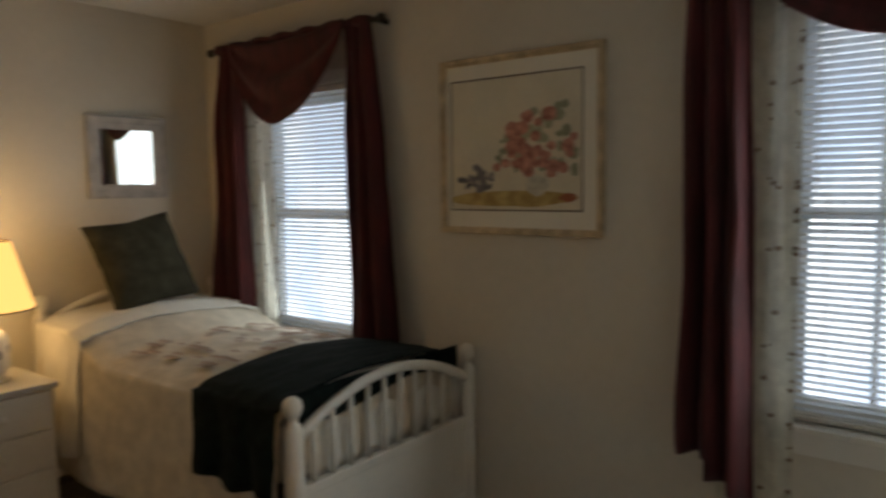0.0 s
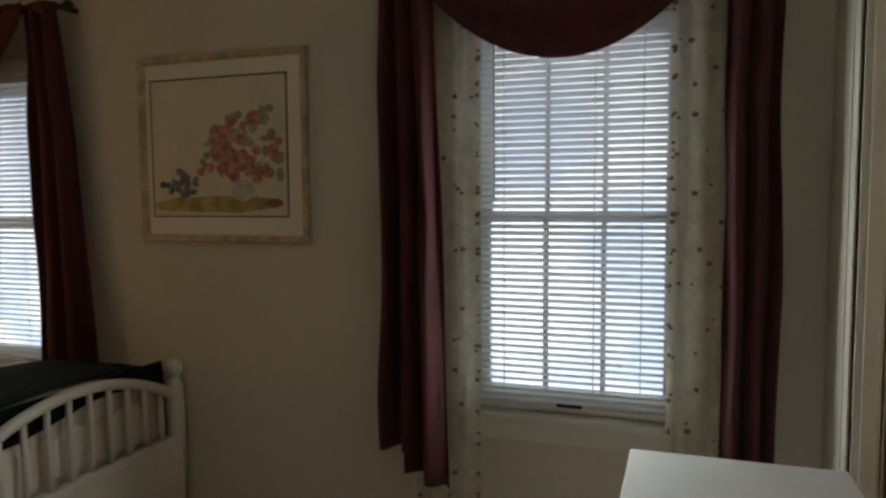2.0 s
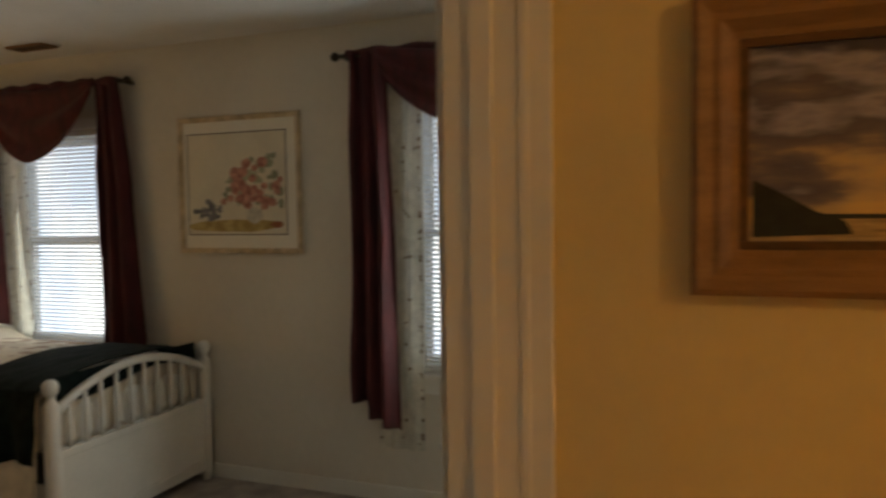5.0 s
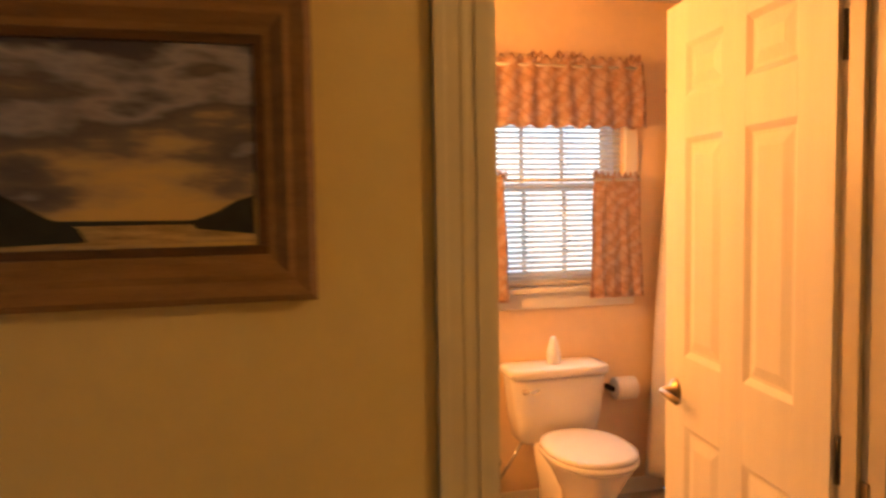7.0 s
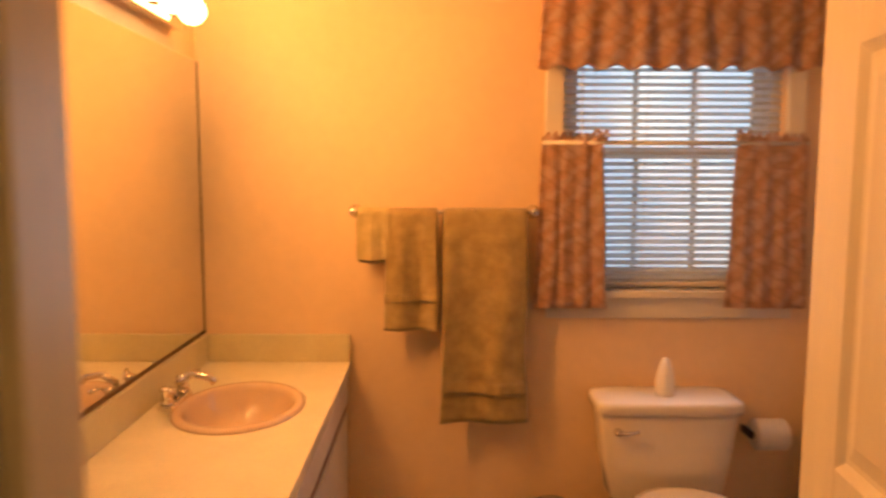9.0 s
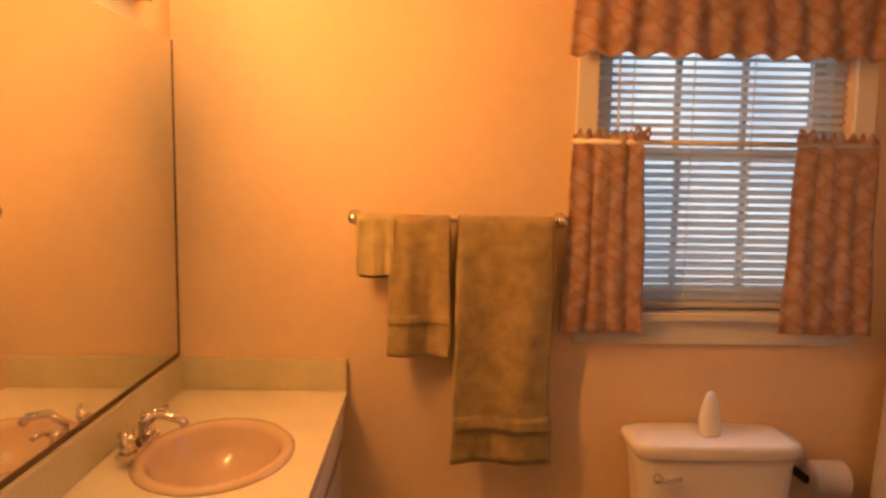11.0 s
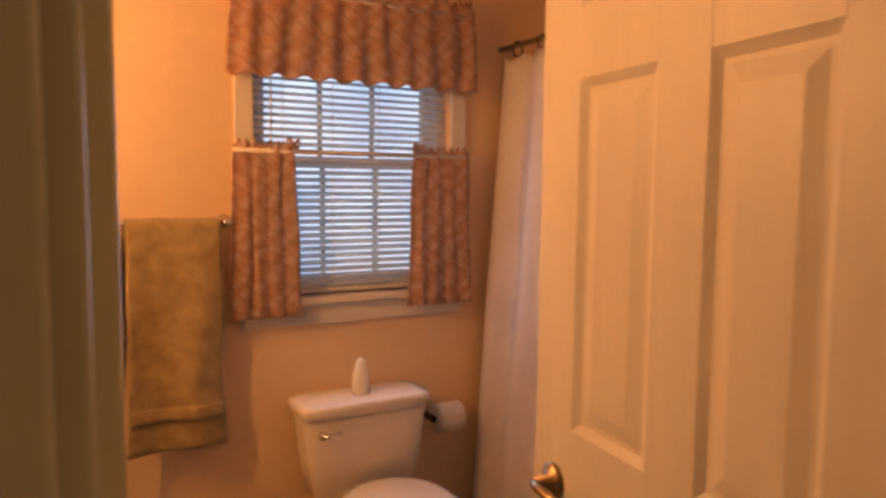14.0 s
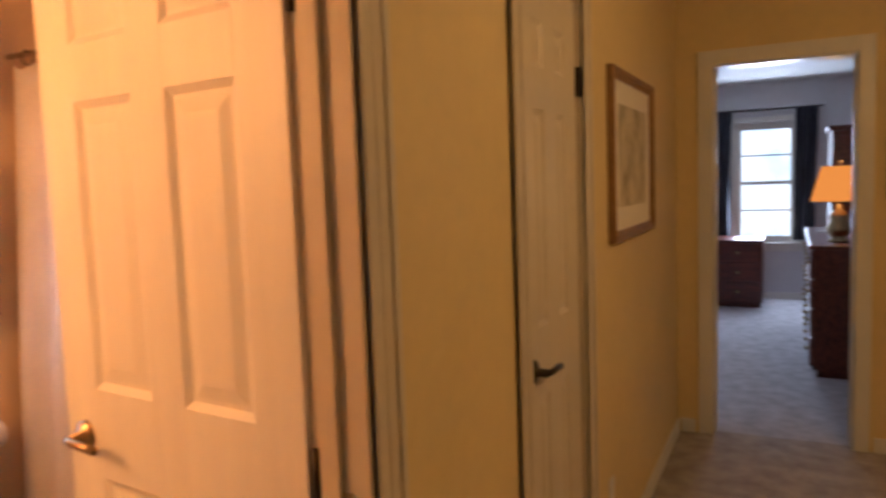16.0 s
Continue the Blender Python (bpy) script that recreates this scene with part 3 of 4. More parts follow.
def sheer(name, x0, x1, z0, z1, y, label, seed, dotted_side):
    root = tagged(empty(name), label, "sheer curtain")

    def fn(u, v):
        return (x0 + u * (x1 - x0) + .015 * (1 - v) * wob(u * 3, seed), y + .012 * math.sin(u * 5 * math.pi + seed) + .006 * wob(u * 4, v * 6), z0 + v * (z1 - z0))
    part("panel", sheet(fn, 30, 40, 0), SHEER, root, smooth=True)
    bm = bmesh.new()
    rng = random.Random(seed)
    rows = 17
    for j in range(rows):
        zc = (j + 0.5) / rows
        for i in range(5):
            u = (0.95 if i < 2 else rng.random()) if dotted_side > 0 else (0.05 if i < 2 else rng.random())
            v = min(.99, max(.01, zc + rng.uniform(-.014, .014)))
            c = Vector(fn(u, v)) + Vector((rng.uniform(-.006, .006), -.004, 0))
            bmesh.ops.create_icosphere(bm, subdivisions=1, radius=rng.uniform(.005, .0115), matrix=Matrix.Translation(c) @ Matrix.Diagonal((1.2, .25, 0.9, 1)))
    tagged(part("embroidery", bm, DOT, root, "scattered dark embroidered dots"), kind="stuff")
    for j in range(9):
        v = (j + .5) / 9
        bm = sheet(lambda a, b, v=v: tuple(Vector(fn(a, v + .007 * b + .004 * math.sin(a * 9 + j))) + Vector((0, -.003, 0))), 16, 1, 0)
        part("woven_band", bm, SHEER, root)
    return root


drape_set("maroon_drapes", 0.48, 1.835, W - 0.09, 2.31, 0.54, "maroon scarf drapes with swag on a dark rod", 3, 0.0, 0.325)
drape_set("maroon_drapes", -2.24, -1.02, W - 0.09, 2.30, 0.42, "maroon swag drapes beside the bed window", 8, 0.17, 0.39)
sheer("sheer_curtain", 0.61, 0.86, 0.30, 2.26, W - 0.055, "cream dotted sheer curtain beside the blind", 5, 1)
sheer("sheer_curtain", 1.50, 1.71, 0.30, 2.26, W - 0.055, "cream dotted sheer curtain beside the blind", 6, -1)
sheer("sheer_curtain", -2.08, -1.80, 0.40, 2.24, W - 0.055, "cream sheer curtain behind the maroon drape", 7, 1)


def framed(name, x0, x1, z0, z1, y, fw, frame_mat, label, depth=0.03, lip=None):
    """A picture frame of four mitred mouldings on a wall face at y, picture side towards -y."""
    root = tagged(empty(name), label, "picture")
    prof = [(0, 0), (0, depth * .8), (fw * .15, depth), (fw * .45, depth * .8), (fw * .6, depth * .85), (fw * .85, depth * .5), (fw, depth * .45), (fw, 0)]
    cs = [(x0, z0, 1, 1), (x1, z0, -1, 1), (x1, z1, -1, -1), (x0, z1, 1, -1)]
    for k in range(4):
        bm = bmesh.new()
        ends = []
        for cx, cz, sx, sz in (cs[k], cs[(k + 1) % 4]):
            ends.append([bm.verts.new((cx + sx * a, y - d, cz + sz * a)) for a, d in prof])
        for i in range(len(prof)):
            j = (i + 1) % len(prof)
            bm.faces.new((ends[0][i], ends[0][j], ends[1][j], ends[1][i]))
        bm.faces.new(ends[0])
        bm.faces.new(ends[1][::-1])
        part("frame_moulding", bm, frame_mat, root)
    if lip:
        q = lip[0]
        for a, b, c, d in ((x0 + fw, x1 - fw, z0 + fw, z0 + fw + q), (x0 + fw, x1 - fw, z1 - fw - q, z1 - fw),
                           (x0 + fw, x0 + fw + q, z0 + fw + q, z1 - fw - q), (x1 - fw - q, x1 - fw, z0 + fw + q, z1 - fw - q)):
            part("liner", box(a, b, y - .014, y - .002, c, d, .001), lip[1], root)
    return root


def disc(bm, x, z, r, y, sx=1.0, sz=1.0, n=14, seed=0):
    vs = []
    for i in range(n):
        a = 2 * math.pi * i / n
        q = r * (1 + .22 * wob(math.cos(a) * 2 + seed, math.sin(a) * 2 + seed * 1.7))
        vs.append(bm.verts.new((x + sx * q * math.cos(a), y, z + sz * q * math.sin(a))))
    bm.faces.new(vs)


# flower print above the bed
px0, px1, pz0, pz1 = -0.805, 0.0, 1.415, 2.185
yp = W - 0.002
pic = framed("flower_print", px0, px1, pz0, pz1, yp, 0.030, GOLD, "gilt framed watercolour of red roses and violets")
part("mat_board", box(px0 + .028, px1 - .028, yp - .010, yp - .001, pz0 + .028, pz1 - .028), MAT_BOARD, pic)
part("paper", box(-.745, -.097, yp - .0125, yp - .0101, 1.525, 2.085), PAPER, pic)
part("mat_line", boxes((-.752, -.090, yp - .0130, yp - .0102, 1.517, 1.523), (-.752, -.090, yp - .0130, yp - .0102, 2.086, 2.092),
                       (-.752, -.747, yp - .0130, yp - .0102, 1.523, 2.086), (-.095, -.090, yp - .0130, yp - .0102, 1.523, 2.086)), INK, pic, "dark mat line")
bm = bmesh.new()
disc(bm, -.43, 1.57, .30, yp - .0135, 1.0, .12, 30, 4)
part("painted_table", bm, OCHRE, pic)
rng = random.Random(11)
for i in range(46):
    t = rng.random()
    bm = bmesh.new()
    disc(bm, -.31 + .20 * (rng.random() - .5) * 2 * (1 - .3 * t), 1.69 + .25 * t + rng.uniform(-.02, .02), rng.uniform(.014, .032), yp - .0140 - i * 2e-5, rng.uniform(.5, 1.2), rng.uniform(.5, 1.2), 9, i)
    part("painted_leaf", bm, LEAF, pic)
for i in range(40):
    a, t = rng.random() * 2 * math.pi, math.sqrt(rng.random())
    x, z = min(-.28 + .17 * t * math.cos(a), -.125), 1.80 + .13 * t * math.sin(a)
    if i >= 34:
        x, z = -.50 + (i - 34) * .045, 1.715 + .01 * math.sin(i * 2)
    bm = bmesh.new()
    disc(bm, x, z, rng.uniform(.018, .036), yp - .0152 - i * 2e-5, 1, .9, 10, i)
    part("painted_rose", bm, ROSE, pic)
for i in range(34):
    a, t = rng.random() * 2 * math.pi, math.sqrt(rng.random())
    bm = bmesh.new()
    disc(bm, -.61 + .09 * t * math.cos(a), 1.655 + .055 * t * math.sin(a), rng.uniform(.008, .018), yp - .0142 - i * 2e-5, 1, 1, 8, i)
    part("painted_violet", bm, VIOLET, pic)
bm = bmesh.new()
disc(bm, -.30, 1.625, .05, yp - .0146, 1.1, .9, 16, 3)
part("painted_vase", bm, mat("painted glass vase", (0.60, 0.57, 0.48), 0.8, var=0.15, scale=40), pic)
bm = bmesh.new()
disc(bm, -.155, 1.575, .032, yp - .0146, 1.3, .6, 12, 9)
part("painted_fruit", bm, mat("painted plum", (0.34, 0.12, 0.06), 0.8), pic)
pic.matrix_basis = Matrix.Translation((0.147, 0, -0.117))
# small mirror over the headboard, on the west wall: frame built facing -y, then turned
mir = framed("wall_mirror", -.225, .225, 1.465, 1.92, 0, 0.078, PALE_FRAME, "small square mirror in a pale painted frame", .022)
part("looking_glass", box(-.15, .15, -.010, -.002, 1.54, 1.845), MIRROR, mir)
mir.matrix_basis = pose(-2.494, 1.745, 0, 0, 0, 88.7)


def bed():
    root = tagged(empty("bed"), "white spindle twin bed with cream coverlet, made", "bed")
    xf, xh, y0, y1 = -0.50, -2.44, 1.22, 2.23

    def post(x, y, top):
        return lathe([(.022, 0), (.030, .05), (.032, .12), (.033, .24), (.036, .25), (.036, top - .12), (.030, top - .105), (.020, top - .09), (.018, top - .072),
                      (.026, top - .068), (.033, top - .05), (.035, top - .033), (.030, top - .014), (.016, top - .002), (.002, top)], 20, x, y)
    for x, top, low in ((xf, .80, .475), (xh, .98, .66)):
        board = part("footboard" if x == xf else "headboard", box(x - .012, x + .012, y0 + .03, y1 - .03, .12, low - .03, .003), WHITE_WOOD, root)
        for y in (y0, y1):
            part("post", post(x, y, top), WHITE_WOOD, board, smooth=True)
        pts = []
        for i in range(25):
            u = i / 24
            pts.append((x, y0 + .02 + u * (y1 - y0 - .04), top - .155 + .145 * math.sin(math.pi * u) ** .8))
        part("arched_rail", tube(pts, .021, 12), WHITE_WOOD, board, smooth=True)
        part("lower_rail", box(x - .018, x + .018, y0 + .03, y1 - .03, low - .04, low, .006), WHITE_WOOD, board)
        for i in range(10):
            u = (i + .75) / 10.5
            y = y0 + .02 + u * (y1 - y0 - .04)
            zt = top - .155 + .145 * math.sin(math.pi * u) ** .8
            part("spindle", tube([(x, y, low - .005), (x, y, zt)], .011, 8), WHITE_WOOD, board, smooth=True)
        part("bottom_rail", box(x - .016, x + .016, y0 + .03, y1 - .03, .06, .12, .005), WHITE_WOOD, board)
    for y in (y0, y1):
        part("side_rail", box(xh + .03, xf - .03, y - .012, y + .012, .20, .32, .004), WHITE_WOOD, root)
    part("mattress", box(xh + .03, xf - .03, y0 + .01, y1 - .01, .45, .68, .05), SHEET, root)
    # Black colour puts the dark under the coverlet's hem into the box spring.
    part("box_spring", box(xh + .03, xf - .045, y0 + .015, y1 - .015, .25, .448, .02), BLACK, root, "box spring, blackened for the dark below the coverlet hem")
    return root


bed()


def bed_cloth(x0, x1, top, z_low, rise, seed, y0=1.22, y1=2.19, drop_far=.12):
    """Cloth over the bed: down the near side, across the top, a little down the far side."""
    def fn(u, v):
        x = x0 + u * (x1 - x0) + .01 * wob(v * 5, u * 5 + seed)
        near, across = top - z_low, y1 - y0 + .04
        s = v * (near + across + drop_far)
        top_x = top + .11 * min(1, max(0, (-1.75 - x) / .3))
        crown = rise * (1 - (2 * min(max((s - near) / across, 0), 1) - 1) ** 2)
        if s < near:
            k = s / near
            return (x, y0 - .035 - .03 * (1 - k) - .012 * math.sin(u * 17 + seed) * (1 - k) - .01 * wob(u * 7, k * 3), z_low + s * (top_x - z_low) / near + .012 * (1 - k) * math.sin(u * 11 + seed))
        if s < near + across:
            return (x, y0 - .03 + (s - near), top_x + crown + .006 * wob(u * 9, v * 9 + seed) - .02 * max(0, 1 - (s - near) / .05))
        return (x, y1 + .015, top_x - (s - near - across))
    return sheet(fn, 60, 70, .006)


tagged(part("coverlet", bed_cloth(-2.38, -.545, .735, .16, .06, 2), COVERLET, smooth=True), "cream embroidered coverlet on the white bed", "bedspread")
tagged(part("bed_throw", bed_cloth(-1.02, -.535, .763, .44, .06, 5, y0=1.205), THROW, smooth=True), "dark green throw over the foot of the bed", "blanket")
tagged(part("bed_sheet", bed_cloth(-2.40, -1.95, .748, .26, .06, 9, y0=1.212), SHEET, smooth=True), "white turned-down sheet at the bed head", "sheet")
part("foot_fall", sheet(lambda u, v: (-.537 + .006 * math.sin(u * 21), 1.26 + u * .88, .765 - v * (.26 + .035 * abs(math.sin(u * 5 * math.pi)))), 50, 12, .004), COVERLET, bpy.data.objects["coverlet"], smooth=True)
part("throw_fold", sheet(lambda u, v: (-.528 + .005 * math.sin(u * 15), 1.22 + u * .96, .80 - v * (.10 + .03 * math.sin(u * 7))), 40, 6, .005), THROW, bpy.data.objects["bed_throw"], smooth=True)
rng = random.Random(4)
STITCH = mat("faded embroidery", (0.42, 0.36, 0.27), 0.95, var=0.25, scale=6, second=(0.55, 0.36, 0.27))
for i in range(70):
    x, y = rng.uniform(-1.73, -1.12), rng.uniform(1.26, 2.13)
    k = (y - 1.19) / 1.01
    bm = bmesh.new()
    disc(bm, 0, 0, rng.uniform(.02, .045), 0, 1.4, .6, 9, i)
    part("stitched_flower", bm, STITCH, bpy.data.objects["coverlet"], at=pose(x, y, .752 + .06 * (1 - (2 * k - 1) ** 2) + i * 2e-5, -90))


def cushion(name, size, thick, m, material, label):
    def fn(u, v):
        a, b = 2 * u - 1, 2 * v - 1
        pinch = 1 - .10 * (1 - abs(a)) * abs(b) ** 4 - .10 * (1 - abs(b)) * abs(a) ** 4
        return (a * size / 2 * (1 - .07 * (1 - abs(a) ** 2) * 0) * pinch, b * size / 2 * pinch, 0)
    bm = bmesh.new()
    n = 22
    g2 = {}
    for s in (1, -1):
        for i in range(n + 1):
            for j in range(n + 1):
                if s < 0 and (i in (0, n) or j in (0, n)):
                    g2[s, i, j] = g2[1, i, j]
                    continue
                p = fn(i / n, j / n)
                a, b = 2 * i / n - 1, 2 * j / n - 1
                h = thick / 2 * max(0, (1 - a * a) * (1 - b * b)) ** .42
                g2[s, i, j] = bm.verts.new((p[0], p[1], s * h + .006 * wob(i * .4, j * .4) * (h > 0)))
        for i in range(n):
            for j in range(n):
                bm.faces.new((g2[s, i, j], g2[s, i + 1, j], g2[s, i + 1, j + 1], g2[s, i, j + 1]))
    ob = part(name, bm, material, None, "", True, m)
    return tagged(ob, label, "cushion")


cushion("cushion", .50, .17, pose(-2.22, 1.66, 1.13, 0, 66, 0) @ pose(0, 0, 0, 0, 0, 8), OLIVE_CUSHION, "dark olive velvet cushion leaning on the headboard")


def drawer_chest(name, x0, x1, y0, y1, h, rows, front, body, top, knob, label, cat, cols=1):
    """A chest; front is '-y', '-x' or '+y': the side its drawers face."""
    root = tagged(empty(name), label, cat)
    lx, ly = (x1 - x0, y1 - y0) if front[1] == "y" else (y1 - y0, x1 - x0)
    part("body", boxes((-lx / 2, lx / 2, -ly / 2 + .018, ly / 2, .06, h - .025), (-lx / 2 + .02, lx / 2 - .02, -ly / 2 + .05, ly / 2 - .02, 0, .06), bevel=.003), body, root)
    part("top", box(-lx / 2 - .015, lx / 2 + .015, -ly / 2 - .012, ly / 2 + .004, h - .025, h, .006), top, root)
    dh = (h - .025 - .08) / rows
    for r in range(rows):
        for c in range(cols):
            a, b = -lx / 2 + .015 + c * (lx - .03) / cols, -lx / 2 + .015 + (c + 1) * (lx - .03) / cols
            d = part("drawer", box(a + .005, b - .005, -ly / 2, -ly / 2 + .018, .075 + r * dh + .006, .075 + (r + 1) * dh - .006, .004), body, root)
            for kx in ((a + b) / 2,) if b - a < .5 else (a + (b - a) * .25, a + (b - a) * .75):
                kz = .075 + (r + .5) * dh
                part("knob", lathe([(.008, 0), (.007, .012), (.016, .018), (.018, .024), (.012, .030)], 14), knob, d, smooth=True, at=pose(kx, -ly / 2, kz, 90))
    rot = {"-y": 0, "-x": -90, "+y": 180, "+x": 90}[front]
    root.matrix_basis = pose((x0 + x1) / 2, (y0 + y1) / 2, 0, 0, 0, rot)
    return root


drawer_chest("nightstand", -2.42, -1.97, 0.61, 1.07, .65, 3, "+x", WHITE_WOOD, DRESSER_TOP, WHITE_WOOD, "white painted nightstand with drawers by the bed", "nightstand")
drawer_chest("dresser", 1.435, 1.95, 0.98, 1.72, .79, 4, "-x", WHITE_WOOD, DRESSER_TOP, WHITE_WOOD, "low white dresser under the bedroom window", "dresser")


def table_lamp(name, x, y, z, base_prof, base_mat, r0, r1, s0, s1, shade_mat, power, color, label, band=None):
    root = tagged(empty(name, pose(x, y, z)), label, "table lamp")
    part("base", lathe(base_prof, 28), base_mat, root, smooth=True)
    if band:
        for k in range(7):
            a = k * 2 * math.pi / 7
            bm = bmesh.new()
            disc(bm, 0, 0, .016, 0, 1, 1.5, 10, k)
            part("painted_motif", bm, band, root, at=pose(.0705 * math.cos(a), .0705 * math.sin(a), .13 + .02 * (k % 2), 0, 0, math.degrees(a) + 90))
    part("stem", tube([(0, 0, base_prof[-1][1] - .01), (0, 0, s1 + .015)], .005, 8), BRASS, root)
    bm = bmesh.new()
    lo, hi = [], []
    for i in range(40):
        a = 2 * math.pi * i / 40
        f = 1 + .006 * (i % 2)
        lo.append(bm.verts.new((r0 * f * math.cos(a), r0 * f * math.sin(a), s0)))
        hi.append(bm.verts.new((r1 * f * math.cos(a), r1 * f * math.sin(a), s1)))
    for i in range(40):
        bm.faces.new((lo[i], lo[(i + 1) % 40], hi[(i + 1) % 40], hi[i]))
    part("shade", bm, shade_mat, root, "lit pleated fabric shade", True)
    part("shade_trim", tube([(r0 * 1.01 * math.cos(2 * math.pi * i / 32), r0 * 1.01 * math.sin(2 * math.pi * i / 32), s0) for i in range(33)], .004, 6), DARK_OAK, root)
    part("shade_trim", tube([(r1 * 1.01 * math.cos(2 * math.pi * i / 32), r1 * 1.01 * math.sin(2 * math.pi * i / 32), s1) for i in range(33)], .003, 6), DARK_OAK, root)
    part("finial", lathe([(.004, s1 + .01), (.010, s1 + .02), (.008, s1 + .032), (.002, s1 + .038)], 12), BRASS, root, smooth=True)
    lamp(name + "_bulb", "POINT", (x, y, z + s0 - .02), power * .35, color, .05)
    lamp(name + "_bulb_up", "POINT", (x, y, z + s1 + .05), power * .65, color, .05)
    return root


table_lamp("table_lamp", -2.19, .90, .65, [(.06, 0), (.065, .012), (.045, .022), (.06, .04), (.070, .09), (.070, .19), (.055, .225), (.025, .24), (.022, .27)], PORCELAIN, .185, .10, .33, .64, SHADE, 8.0, (1.0, .62, .26), "lit porcelain table lamp with cream shade on the nightstand", VIOLET)
vent = tagged(empty("ceiling_vent"), "brown metal ceiling vent near the window", "vent")
part("frame", boxes((-1.60, -1.32, 1.945, 1.96, TOP - .012, TOP - .001), (-1.60, -1.32, 2.04, 2.055, TOP - .012, TOP - .001), (-1.60, -1.585, 1.96, 2.04, TOP - .012, TOP - .001), (-1.335, -1.32, 1.96, 2.04, TOP - .012, TOP - .001)), OAK, vent)
for i in range(6):
    part("slat", box(-1.585, -1.335, 1.965 + i * .0125, 1.972 + i * .0125, TOP - .010, TOP - .002), DARK_OAK, vent)

# ---------------------------------------------------------------- hall
hx0, hx1, hz0, hz1 = 2.180, 2.662, 1.384, 1.792
pa = framed("landscape_painting", hx0, hx1, hz0, hz1, -0.002, .062, OAK, "oak framed painting of a cloudy sunset lake", .034, (.012, DARK_OAK))


def sunset():
    m = bpy.data.materials.new("painted sunset sky")
    m.use_nodes = True
    t = m.node_tree
    p = t.nodes["Principled BSDF"]
    p.inputs["Roughness"].default_value = .5
    co, mp, n, sep, add, r = (t.nodes.new("ShaderNode" + k) for k in ("TexCoord", "Mapping", "TexNoise", "SeparateXYZ", "Math", "ValToRGB"))
    t.links.new(co.outputs["Object"], sep.inputs[0])
    t.links.new(co.outputs["Object"], mp.inputs[0])
    mp.inputs["Scale"].default_value = (5, 1, 15)
    n.inputs["Scale"].default_value, n.inputs["Detail"].default_value = 1.0, 5
    t.links.new(mp.outputs[0], n.inputs["Vector"])
    ram = t.nodes.new("ShaderNodeMapRange")
    ram.inputs[1].default_value, ram.inputs[2].default_value = hz0 + .12, hz1 - .08
    t.links.new(sep.outputs[2], ram.inputs[0])
    add.operation = "MULTIPLY_ADD"
    add.inputs[1].default_value = 2.1
    t.links.new(n.outputs[0], add.inputs[0])
    h = t.nodes.new("ShaderNodeMath")
    h.operation = "MULTIPLY_ADD"
    h.inputs[1].default_value, h.inputs[2].default_value = .75, -.90
    t.links.new(ram.outputs[0], h.inputs[0])
    t.links.new(h.outputs[0], add.inputs[2])
    e = r.color_ramp.elements
    e[0].position, e[0].color = 0.05, (.60, .42, .18, 1)
    e[1].position, e[1].color = 0.95, (.05, .045, .075, 1)
    for pos, c in ((.28, (.42, .32, .20, 1)), (.42, (.16, .13, .14, 1)), (.56, (.09, .08, .105, 1)), (.74, (.30, .29, .38, 1))):
        q = e.new(pos)
        q.color = c
    t.links.new(add.outputs[0], r.inputs[0])
    t.links.new(r.outputs[0], p.inputs["Base Color"])
    return m


part("canvas", box(hx0 + .073, hx1 - .073, -.010, -.003, hz0 + .073, hz1 - .073), sunset(), pa)
HILL = mat("painted hills", (.014, .017, .016), .6, var=.3, scale=30)


def hill(pts, d):
    bm = bmesh.new()
    bm.faces.new([bm.verts.new((x, -.0103 - d, z)) for x, z in pts])
    return bm


zb = hz0 + .079
part("painted_lake", hill([(hx0 + .079, zb), (hx1 - .079, zb), (hx1 - .079, zb + .028), (hx0 + .079, zb + .028)], 0.0002), mat("painted lake", (.46, .33, .17), .5, var=.25, scale=14, stretch=(1, 1, 8)), pa)
part("painted_hill", hill([(hx0 + .079, zb), (hx0 + .20, zb + .004), (hx0 + .19, zb + .022), (hx0 + .155, zb + .035), (hx0 + .11, zb + .062), (hx0 + .079, zb + .078)], .0005), HILL, pa)
part("painted_hill", hill([(hx1 - .15, zb + .018), (hx1 - .079, zb + .010), (hx1 - .079, zb + .060), (hx1 - .10, zb + .054), (hx1 - .125, zb + .040), (hx1 - .16, zb + .027)], .0006), HILL, pa)
part("painted_shore", hill([(hx0 + .16, zb + .024), (hx1 - .14, zb + .024), (hx1 - .14, zb + .029), (hx0 + .16, zb + .031)], .0004), HILL, pa)

hp = framed("hall_picture", 5.25, 6.05, 1.245, 1.88, -0.002, .04, OAK, "wood framed sampler print on the hall wall")
part("mat_board", box(5.285, 6.015, -.012, -.003, 1.28, 1.845), MAT_BOARD, hp)
part("print", box(5.38, 5.92, -.0135, -.0121, 1.37, 1.755), mat("faded map print", (.55, .47, .30), .7, var=.25, scale=9, second=(.66, .60, .45)), hp)
bp = framed("dark_framed_picture", -.28, .28, 1.32, 2.10, 0, .028, BLACK, "black framed print beside the end doorway")
part("mat_board", box(-.255, .255, -.010, -.002, 1.345, 2.075), MAT_BOARD, bp)
part("print", box(-.16, .16, -.0115, -.0101, 1.47, 1.95), PAPER, bp)
bp.matrix_basis = pose(6.928, -1.30, 0, 0, 0, -90)
outl = tagged(part("outlet_cover", box(5.20, 5.27, -.006, -.001, .27, .385, .002), TRIM), "white outlet plate low on the hall wall", "outlet")
for z in (.30, .345):
    part("socket", box(5.22, 5.25, -.0075, -.005, z - .012, z + .012, .001), MAT_BOARD, outl)
